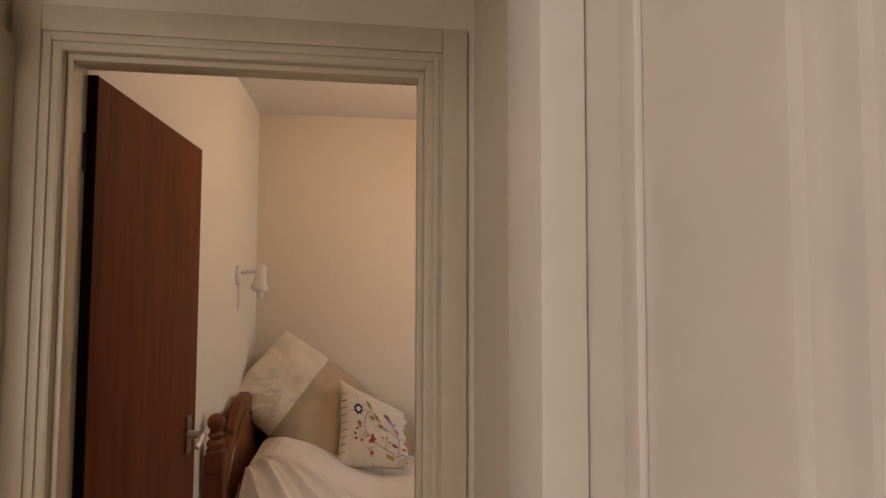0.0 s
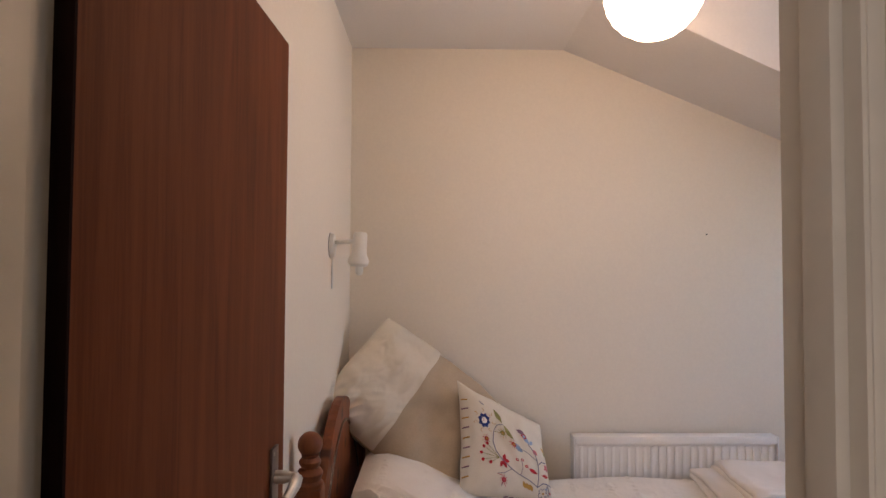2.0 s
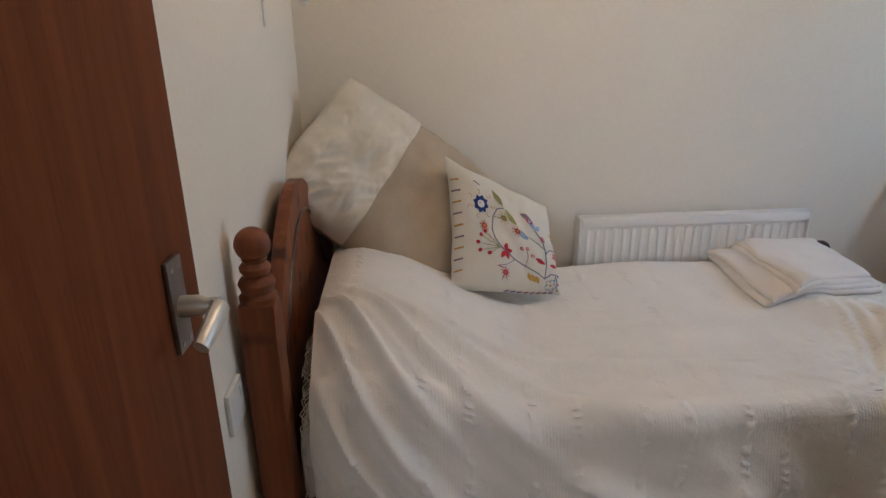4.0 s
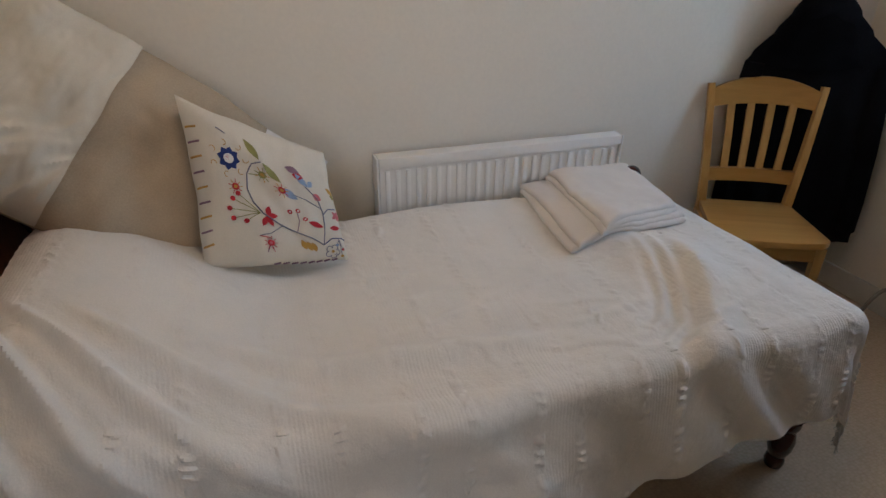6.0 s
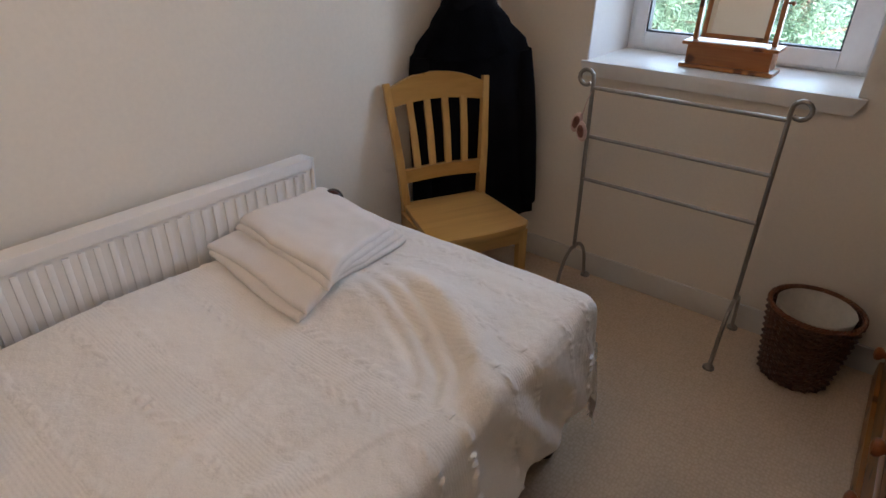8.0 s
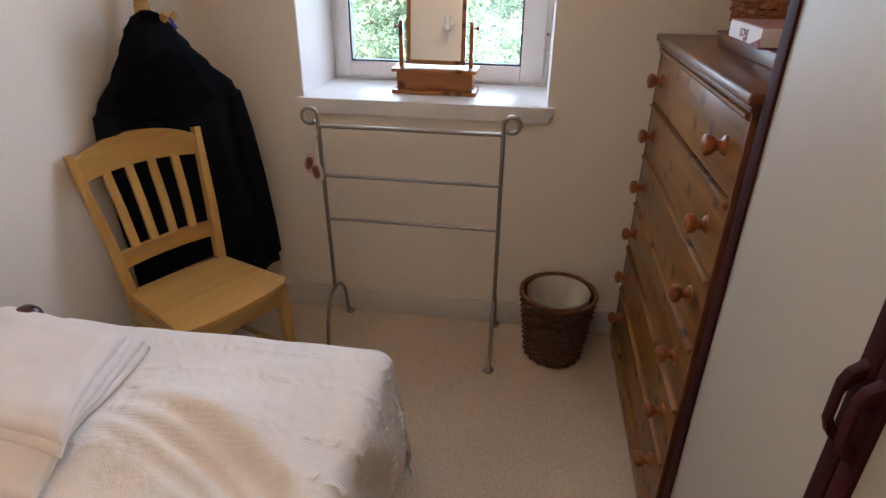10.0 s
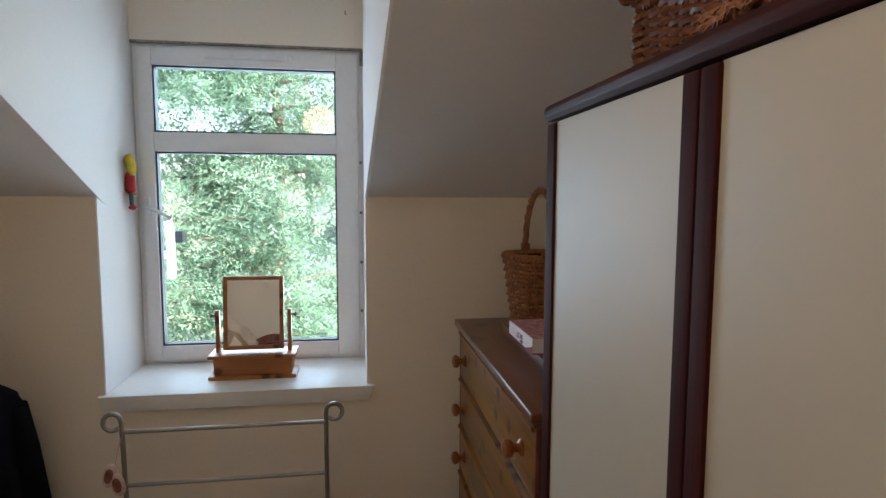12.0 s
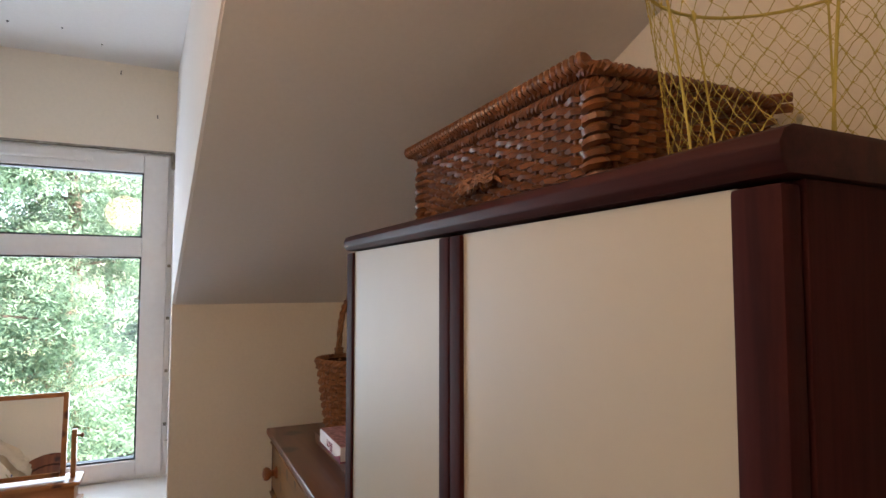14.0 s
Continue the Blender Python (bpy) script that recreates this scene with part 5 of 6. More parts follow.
# ---- towel rail ----
def towel_rail():
    xr, yl, yr = 2.245, 2.889, 2.232
    t = thing("towel_rail", None, "free-standing pewter towel rail with curled tops", "towel rail")
    for y, s in ((yl, 1), (yr, -1)):
        pts = [(xr + 0.02, y, 0.215), (xr + 0.01, y, 0.5), (xr - 0.008, y, 0.905), (xr - 0.010, y, 0.935)]
        rc = 0.028
        for i in range(1, 13):
            a = math.pi - i / 12 * math.pi * 1.75
            pts.append((xr - 0.010, y + s * (rc + rc * math.cos(a)), 0.940 + rc * math.sin(a)))
        part("upright", tube(pts, 0.0078, 10), M_PEWTER, t)
        for xf in (2.112, 2.432):
            k = xf - (xr + 0.02)
            arc = [(xr + 0.02, y, 0.222)]
            for i in range(1, 9):
                a = math.pi / 2 * i / 8
                arc.append((xr + 0.02 + k * math.sin(a) * (0.82 if i < 8 else 0.86), y, 0.012 + 0.215 * math.cos(a) ** 0.8 if i < 8 else 0.03))
            arc.append((xf, y, 0.010))
            part("leg", tube(arc, 0.0075, 10), M_PEWTER, t)
            part("foot", lathe([(0.0, 0.016), (0.012, 0.015), (0.020, 0.008), (0.021, 0.0)][::-1], 16), M_PEWTER, t).location = (xf, y, 0)
    for z, x in ((0.905, xr - 0.008), (0.718, xr), (0.540, xr + 0.008)):
        part("rail", tube([(x, yl, z), (x, yr, z)], 0.0072, 10), M_PEWTER, t)
    return t


towel_rail()


sl = thing("hanging_slippers", Matrix.Translation((2.215, 2.905, 0.76)), "pair of tiny felt slippers hung on the towel rail", "ornament")
for dx, dy, dz, r in ((-0.018, 0.012, 0.018, 14), (-0.022, -0.014, -0.012, -12)):
    s1 = part("slipper", ball((0, 0, 0), 0.024, 16, (0.55, 0.9, 1.7)), M_FLUFF, sl, "pale pink woollen slipper")
    s1.matrix_basis = pose(dx, dy, dz, r, 0, 0)
    part("sole", ball((-0.009, 0, 0.002), 0.0155, 14, (0.5, 0.9, 1.65)), M_FELT, s1, "brown felt sole")
part("string", tube([(-0.012, 0.0, 0.03), (0.002, -0.008, 0.09), (0.022, -0.016, 0.14), (0.035, -0.016, 0.150)], 0.0022, 6), M_FLUFF, sl)


# ---- wicker helpers ----
def woven_ring(path, z0, z1, rows, stakes, amp, rw, rs, flare=None):
    """Weavers that run in and out of upright stakes along a closed path of points (x, y)."""
    n = len(path)
    ring, stake = [], []
    ln = [0.0]
    for i in range(n):
        a, b = Vector(path[i]), Vector(path[(i + 1) % n])
        ln.append(ln[-1] + (b - a).length)
    total = ln[-1]
    cen = Vector((sum(p[0] for p in path) / n, sum(p[1] for p in path) / n))

    def at(s):
        s = s % total
        for i in range(n):
            if s <= ln[i + 1]:
                k = (s - ln[i]) / max(1e-9, ln[i + 1] - ln[i])
                a, b = Vector(path[i]), Vector(path[(i + 1) % n])
                p = a.lerp(b, k)
                t = (b - a).normalized()
                return p, Vector((t.y, -t.x))
    rnd = random.Random(rows * 7 + stakes)
    for r in range(rows):
        z = z0 + (z1 - z0) * (r + 0.5) / rows
        k = flare((z - z0) / (z1 - z0)) if flare else 1.0
        pts = []
        for i in range(stakes * 2):
            p, nn = at(total * i / (stakes * 2))
            off = amp * (1 if (i // 2 + r) % 2 else -1) * (1 if i % 2 == 0 else 0)
            q = cen + (p - cen) * k + nn * off
            pts.append((q.x, q.y, z + rnd.uniform(-1, 1) * rw * 0.25))
        ring.append(tube(pts, rw, 5, True))
    for i in range(stakes):
        p, nn = at(total * i / stakes)
        pts = []
        for j in range(6):
            k = flare(j / 5) if flare else 1.0
            q = cen + (p - cen) * k
            pts.append((q.x, q.y, z0 + (z1 - z0) * j / 5))
        stake.append(tube(pts, rs, 5))
    return ring, stake


def twisted_rim(path, z, r, turns, strands=3, closed=True):
    bm = bmesh.new()
    n = len(path)
    for s in range(strands):
        pts = []
        for i in range(n * 3):
            k = i / 3
            a, b = Vector((*path[int(k) % n], 0)), Vector((*path[(int(k) + 1) % n], 0))
            p = a.lerp(b, k - int(k))
            t = (b - a).normalized()
            nn = Vector((t.y, -t.x, 0))
            ang = 2 * math.pi * (turns * i / (n * 3) + s / strands)
            pts.append(p + nn * r * math.cos(ang) + Vector((0, 0, z + r * math.sin(ang))))
        tube(pts, r * 0.85, 5, closed, bm=bm)
    return bm


def circle(cx, cy, r, n=40, ry=None):
    return [(cx + r * math.cos(2 * math.pi * i / n), cy + (ry or r) * math.sin(2 * math.pi * i / n)) for i in range(n)]


def waste_bin():
    t = thing("waste_bin", Matrix.Translation((2.275, 1.985, 0)), "dark wicker waste basket with a calico liner", "waste basket")
    h, rb, rt = 0.295, 0.108, 0.142
    fl = lambda k: (rb + (rt - rb) * k) / rt
    ring, stake = woven_ring(circle(0, 0, rt, 60), 0.008, h - 0.012, 22, 36, 0.0062, 0.0056, 0.0040, fl)
    [part("weaver", q, M_BINWILLOW, t) for q in ring]
    [part("stake", q, M_BINWILLOW, t) for q in stake]
    # dark lining gives the shade between the bin's weavers
    part("inner", lathe([(0.0, 0.008), (rb - 0.008, 0.008), (rt - 0.008, h - 0.01)], 40, caps=False), M_WEAVESHADE, t)
    part("rim", twisted_rim(circle(0, 0, rt + 0.001, 40), h - 0.006, 0.0055, 22), M_WICKER, t, "twisted willow rim")

    def lin(s, q):
        a = 2 * math.pi * s
        r = (rb - 0.012) + (rt - rb - 0.002) * q
        r -= 0.006 + 0.006 * math.sin(a * 9 + q * 3) * (1 - q) + 0.010 * abs(noise.noise(Vector((math.cos(a) * 2, math.sin(a) * 2, q * 2)))) * (1 - q * 0.6)
        return Vector((r * math.cos(a), r * math.sin(a), 0.02 + (h - 0.022) * q))
    part("liner", surface(80, 12, lin), M_LINER, t, "off-white calico liner")
    part("liner_base", lathe([(0.0, 0.022), (rb - 0.02, 0.022)], 30), M_LINER, t)
    return t


waste_bin()


# ---- chest of drawers ----
def drawers():
    x0, x1, yf, yb = 1.400, 2.300, 1.752, 1.275
    t = thing("chest_of_drawers", None, "antique pine chest of six drawers with round knobs", "chest of drawers")
    part("carcass", box((x0, yb, 0.10), (x1, yf - 0.022, 1.20), 0.003), M_PINETOP, t)
    top = bmesh.new()
    box((x0 - 0.022, yb - 0.012, 1.214), (x1 + 0.012, yf + 0.020, 1.236), 0.007, 3, bm=top)
    box((x0 - 0.012, yb, 1.199), (x1 + 0.006, yf + 0.010, 1.2138), 0.005, 3, bm=top)
    part("top", top, M_PINETOP, t, "dark stained moulded top")
    for k in range(6):
        zt = 1.196 - 0.1735 * k
        zb = zt - 0.1655
        fr = box((x0 + 0.012, yf - 0.0215, zb), (x1 - 0.012, yf, zt - 0.012), 0.003)
        join(fr, prism([(yf - 0.021, zt - 0.014), (yf + 0.004, zt - 0.014), (yf + 0.009, zt - 0.008), (yf + 0.009, zt - 0.002), (yf + 0.004, zt), (yf - 0.021, zt)], "x", x0 + 0.012, x1 - 0.012, 0.0))
        fr_o = part("drawer", fr, M_PINE, t)
        for x in (1.505, 2.200):
            kb = lathe([(0.021, 0.0), (0.020, 0.004), (0.011, 0.010), (0.0105, 0.018), (0.020, 0.026), (0.0225, 0.034), (0.020, 0.042), (0.010, 0.046), (0.0, 0.047)], 20, "y")
            part("knob", kb, M_KNOB, fr_o, "turned orange pine knob").location = (x, yf, (zt + zb) / 2 - 0.004)
    part("side_frame", box((x1 - 0.011, yf - 0.030, 0.10), (x1, yf + 0.001, 1.198), 0.003), M_PINETOP, t)
    part("side_frame", box((x0, yf - 0.030, 0.10), (x0 + 0.011, yf + 0.001, 1.198), 0.003), M_PINETOP, t)
    part("plinth", box((x0 - 0.006, yb, 0.085), (x1 + 0.006, yf + 0.012, 0.155), 0.006), M_PINE, t)
    for x in (x0 + 0.05, x1 - 0.05):
        for y in (yb + 0.05, yf - 0.05):
            part("bun_foot", lathe([(0.026, 0.0), (0.042, 0.012), (0.050, 0.036), (0.045, 0.062), (0.03, 0.08), (0.03, 0.086)], 20), M_MAHOG, t, "dark bun foot").location = (x, y, 0)
    return t


drawers()

# things on the chest of drawers
tray = thing("wooden_tray", Matrix.Translation((1.84, 1.53, 1.2365)), "low dark-stained wooden box on the drawers", "box")
part("body", box((-0.235, -0.16, 0.0), (0.225, 0.125, 0.030), 0.003), M_PINETOP, tray)
part("lid", box((-0.240, -0.165, 0.0305), (0.230, 0.130, 0.036), 0.002), M_PINETOP, tray)
lb = thing("gift_box", Matrix.Translation((1.80, 1.565, 1.273)) @ pose(0, 0, 0, 0, 0, 0), "white and maroon gift box lettered LOVE", "box")
part("body", box((-0.117, -0.11, 0.0), (0.113, 0.11, 0.040), 0.002), M_CARD, lb)
part("band", prism([(-0.118, 0.0), (-0.035, 0.0), (-0.06, 0.004), (-0.09, 0.012), (-0.118, 0.021)], "y", 0.1101, 0.1112), M_MAROON, lb, "maroon printed wave")
part("band", box((-0.1185, -0.111, -0.0005), (0.1145, 0.1115, 0.003)), M_MAROON, lb, "maroon base line")
part("lid_print", box((-0.115, -0.108, 0.0405), (0.111, 0.108, 0.042)), M_BOXLID, lb, "pink patterned lid")
txt = bpy.data.curves.new("lettering", "FONT")
txt.body, txt.size, txt.extrude, txt.align_x = "LOVE", 0.026, 0.0004, "CENTER"
txt.materials.append(M_MAROON)
to = new("lettering", txt)
to.parent = lb
to.matrix_basis = pose(-0.005, 0.1105, 0.012, 90, 0, 180)
for dx in (-0.012, -0.024):
    hp = prism([(0.00035 * 16 * math.sin(a) ** 3, 0.00035 * (13 * math.cos(a) - 5 * math.cos(2 * a) - 2 * math.cos(3 * a))) for a in [2 * math.pi * i / 20 for i in range(20)]], "y", 0.1102, 0.1108)
    part("printed_heart", hp, M_MAROON, lb).location = (dx, 0, 0.008)


def handled_basket():
    t = thing("handled_basket", Matrix.Translation((2.17, 1.500, 1.2365)), "tall peeled-willow basket with a hooped handle on the drawers", "basket")
    h, rb, rt = 0.240, 0.085, 0.118
    fl = lambda k: (rb + (rt - rb) * k) / rt
    ring, stake = woven_ring(circle(0, 0, rt, 48), 0.006, h, 17, 22, 0.0068, 0.0070, 0.005, fl)
    [part("weaver", q, M_WICKERPALE, t) for q in ring]
    [part("stake", q, M_WICKERPALE, t) for q in stake]
    # dark lining paints the shade inside the basket
    part("inner", lathe([(0.0, 0.006), (rb - 0.010, 0.006), (rt - 0.010, h)], 32, caps=False), M_WEAVESHADE, t)
    part("rim", twisted_rim(circle(0, 0, rt + 0.002, 32), h + 0.002, 0.0075, 16), M_WICKERPALE, t, "plaited willow rim")
    hoop = [(0.118 * math.cos(math.pi * i / 24), 0, h + 0.225 * math.sin(math.pi * i / 24) ** 0.8) for i in range(25)]
    hb2 = bmesh.new()
    for s in range(3):
        pts = []
        for i in range(24 * 3 + 1):
            k = i / 3
            a = Vector(hoop[min(24, int(k))]).lerp(Vector(hoop[min(24, int(k) + 1)]), k - int(k))
            ang = 2 * math.pi * (i / 14 + s / 3)
            rad = a - Vector((0, 0, h))
            rad = rad.normalized() if rad.length > 0 else Vector((0, 0, 1))
            pts.append(a + rad * 0.006 * math.cos(ang) + Vector((0, 0.006 * math.sin(ang), 0)))
        tube(pts, 0.0062, 6, bm=hb2)
    part("handle", hb2, M_WICKERPALE, t, "twisted hoop handle")
    for s in (-1, 1):
        wrap = bmesh.new()
        for k in range(3):
            tube([(s * 0.118 + 0.014 * math.cos(a), 0.014 * math.sin(a), h + 0.016 + 0.008 * k) for a in [2 * math.pi * i / 12 for i in range(12)]], 0.004, 5, True, bm=wrap)
        part("binding", wrap, M_WICKERPALE, t)
    t.rotation_euler = (0, 0, radians(8))
    return t


handled_basket()


# ---- wardrobe ----
def wardrobe():
    x0, x1, yf, yb, zt = 0.384, 1.366, 1.754, YS + 0.012, 1.855
    t = thing("wardrobe", None, "dark mahogany wardrobe with cream laminate door panels", "wardrobe")
    part("side", box((x0, yb, 0.0), (x0 + 0.020, yf - 0.022, 1.822), 0.003), M_MAHOG, t)
    part("side", box((x1 - 0.020, yb, 0.0), (x1, yf - 0.022, 1.822), 0.003), M_MAHOG, t)
    part("back", box((x0 + 0.020, yb, 0.02), (x1 - 0.020, yb + 0.008, 1.80)), M_MAHOG, t)
    part("plinth", box((x0 + 0.020, yf - 0.06, 0.0), (x1 - 0.020, yf - 0.04, 0.075), 0.003), M_MAHOG, t)
    cor = prism([(yb, 1.8225), (yf + 0.001, 1.8225), (yf + 0.004, 1.8265), (yf + 0.008, 1.831), (yf + 0.009, 1.842), (yf + 0.004, 1.851), (yf - 0.006, zt), (yb, zt)], "x", x0 - 0.004, x1 - 0.006, 0.002)
    part("cornice", cor, M_MAHOGX, t, "rounded mahogany top moulding")
    for xa, xb, pa, pb, hx in ((x0 + 0.002, 0.8620, 0.424, 0.830, 0.846), (0.8650, x1 - 0.002, 0.897, 1.324, 0.881)):
        dr = bmesh.new()
        for a, b in (((xa, yf - 0.0205, 0.08), (pa, yf, 1.818)), ((pb, yf - 0.0205, 0.08), (xb, yf, 1.818)), ((pa, yf - 0.020, 0.08), (pb, yf - 0.0005, 0.105))):
            box(a, b, 0.004, bm=dr)
        d = part("door", dr, M_MAHOG, t)
        part("panel", box((pa - 0.002, yf - 0.018, 0.10), (pb + 0.002, yf - 0.006, 1.819)), M_PANEL, d, "plain cream laminate panel")
        hd = prism([(0.93, 0.0), (0.945, 0.016), (0.962, 0.022), (1.018, 0.022), (1.035, 0.016), (1.050, 0.0), (1.030, 0.0), (1.020, 0.010), (1.008, 0.016), (0.972, 0.016), (0.960, 0.010), (0.950, 0.0)], "x", hx - 0.008, hx + 0.008, 0.003)
        for v in hd.verts:
            v.co.y, v.co.z = yf - 0.001 + v.co.z, v.co.y
        bmesh.ops.recalc_face_normals(hd, faces=hd.faces)
        part("handle", hd, M_MAHOG, d, "dark wooden bow handle")
    return t


wardrobe()


def hamper():
    x0, x1, y0, y1, z0, z1 = 0.700, 1.262, 1.29, 1.635, 1.857, 2.016
    t = thing("wicker_hamper", Matrix.Translation((0, 0, 0)), "rectangular brown wicker hamper with a lid on the wardrobe", "hamper")

    def rect(g):
        a, b, c, d = x0 + g, x1 - g, y0 + g, y1 - g
        pts = []
        nx, ny, r = 14, 9, 0.018
        for k, (cx, cy) in enumerate(((b - r, d - r), (a + r, d - r), (a + r, c + r), (b - r, c + r))):
            for i in range(5):
                an = math.pi / 2 * (k + i / 4)
                pts.append((cx + r * math.cos(an), cy + r * math.sin(an)))
        fine = []
        for p, q in zip(pts, pts[1:] + pts[:1]):
            k = max(1, int((Vector(q) - Vector(p)).length / 0.012))
            fine.extend((p[0] + (q[0] - p[0]) * i / k, p[1] + (q[1] - p[1]) * i / k) for i in range(k))
        return fine
    base = rect(0.010)
    fl = lambda k: 0.965 + 0.035 * k
    ring, stake = woven_ring(base, z0 + 0.004, z1 - 0.020, 17, 56, 0.0060, 0.0060, 0.0054, fl)
    [part("weaver", q, M_WICKER, t) for q in ring]
    [part("stake", q, M_WICKER, t) for q in stake]
    # solid dark box in place of the shaded hollow behind the weave
    part("inner", box((x0 + 0.030, y0 + 0.030, z0 + 0.002), (x1 - 0.030, y1 - 0.030, z1 - 0.012)), M_WEAVESHADE, t, "dark backing that stands in for shade inside the hamper")
    for cx, cy in ((x0 + 0.012, y1 - 0.012), (x1 - 0.012, y1 - 0.012), (x0 + 0.012, y0 + 0.012), (x1 - 0.012, y0 + 0.012)):
        post = part("corner_stake", tube([(cx, cy, z0), (cx, cy, z1 - 0.01)], 0.009, 8), M_WICKER, t)
        turn = [2 * math.pi * i / 10 for i in range(91)]
        part("binding", tube([(cx + 0.0125 * math.cos(a), cy + 0.0125 * math.sin(a), z0 + 0.008 + 0.134 * a / turn[-1]) for a in turn], 0.0064, 5), M_WICKER, post)
    part("border", twisted_rim(rect(0.004), z1 - 0.012, 0.0056, 62), M_WICKER, t, "plaited willow border")
    # lid: dark backing as shade under the weave, plaited border all round, a wrapped rod along the front
    lid_o = part("lid", box((x0 + 0.004, y0 + 0.006, z1 - 0.004), (x1 - 0.004, y1 - 0.006, z1 + 0.004)), M_WEAVESHADE, t, "woven willow lid")
    for k in range(18):
        y = y0 + 0.02 + (y1 - y0 - 0.04) * k / 17
        lid_b = bmesh.new()
        tube([(x0 - 0.004 + (x1 - x0 + 0.008) * i / 24, y, z1 + 0.006 + 0.005 * (1 if (i + k) % 2 else -1)) for i in range(25)], 0.0075, 5, bm=lid_b)
        part("lid_weaver", lid_b, M_WICKER, lid_o)
    part("lid_border", twisted_rim(rect(-0.004), z1 + 0.004, 0.0054, 66), M_WICKER, lid_o, "twisted lid border")
    rod = bmesh.new()
    tube([(x0 + 0.004, y1 + 0.010, z1 + 0.012), (x1 + 0.014, y1 + 0.010, z1 + 0.012)], 0.0075, 10, bm=rod)
    n = 44
    for k in range(n):
        x = x0 + 0.006 + (x1 - x0 + 0.006) * k / (n - 1)
        tube([(x + 0.003 * math.sin(a), y1 + 0.010 + 0.0088 * math.cos(a), z1 + 0.012 + 0.0088 * math.sin(a)) for a in [2 * math.pi * i / 10 for i in range(10)]], 0.0046, 5, True, bm=rod)
    part("wrapped_rod", rod, M_WICKER, lid_o, "willow rod bound with split cane")
    # rough ends that stick out at the back corner
    for dz_ in (0.0, 0.016):
        part("loose_end", tube([(x0 + 0.01, y0 + 0.02, z1 - 0.006 + dz_), (x0 - 0.016, y0 - 0.012, z1 - 0.004 + dz_)], 0.0075, 8), M_WICKER, t)
    # frayed strap on the front
    st = bmesh.new()
    rnd = random.Random(8)
    for k in range(16):
        zz = z0 + 0.062 + rnd.uniform(-0.006, 0.010)
        xa, xb = 0.935 + rnd.uniform(-0.02, 0.02), 1.045 + rnd.uniform(-0.02, 0.02)
        tube([(xa + (xb - xa) * i / 7, y1 + 0.006 + 0.006 * math.sin(i * 1.9 + k), zz + 0.006 * math.sin(i * 2.3 + k) + (0.012 * (xa + (xb - xa) * i / 7 - 0.95) / 0.1 * (-1) if k % 3 == 0 else 0)) for i in range(8)], 0.0022, 4, bm=st)
    tagged(part("strap", st, M_WICKERPALE, t, "frayed twisted grass strap"), kind="stuff")
    return t


hamper()


def net_basket():
    cx, cy, r, z0, z1 = 0.540, 1.500, 0.130, 1.856, 2.112
    t = thing("net_basket", Matrix.Translation((cx, cy, z0)), "yellow cord net on a hoop standing on the wardrobe", "net")
    h = z1 - z0
    n = 36

    def at(a, k):
        rr = r * (0.92 + 0.14 * k + 0.10 * k * k)
        sag = 0.012 * math.sin(3 * a + 1) * (1 - k)
        return Vector(((rr + sag) * math.cos(a), (rr + sag) * math.sin(a), h * k))
    net = bmesh.new()
    for i in range(n):
        for s in (-1, 1):
            pts = []
            for j in range(19):
                k = j / 18
                a = 2 * math.pi * i / n + s * k * 1.45
                w = 0.0022 * (1 if j % 2 else -1)
                p = at(a, k)
                p.z += w
                pts.append(p)
            tube(pts, 0.00042, 4, bm=net)
    tagged(part("netting", net, M_NET, t), kind="stuff")
    knots = bmesh.new()
    for i in range(n):
        for j in range(0, 17):
            a = 2 * math.pi * (i + (0.5 if j % 2 else 0)) / n
            k = j * 0.5 * (2 * math.pi / n) / 1.45
            if k <= 1:
                ball(at(a, k), 0.0014, 6, bm=knots)
    tagged(part("knotting", knots, M_NET, t), kind="stuff")
    part("hoop", tube([at(2 * math.pi * i / 40, 1.0) for i in range(40)], 0.0022, 8, True), M_NET, t, "yellow bound wire hoop")
    part("hoop", tube([at(2 * math.pi * i / 40, 0.0) + Vector((0, 0, 0.003)) for i in range(40)], 0.0026, 6, True), M_NET, t)
    for a in (1.15, 2.35, 3.6, 4.9, 6.0):
        part("cord", tube([at(a + 0.1 * k, k / 1.0) for k in [i / 8 for i in range(9)]], 0.0015, 6), M_NET, t, "thicker yellow cord")
        part("tie", ball(at(a + 0.1, 1.0), 0.0045, 8, (1, 1, 1.4)), M_NET, t)
    return t


net_basket()


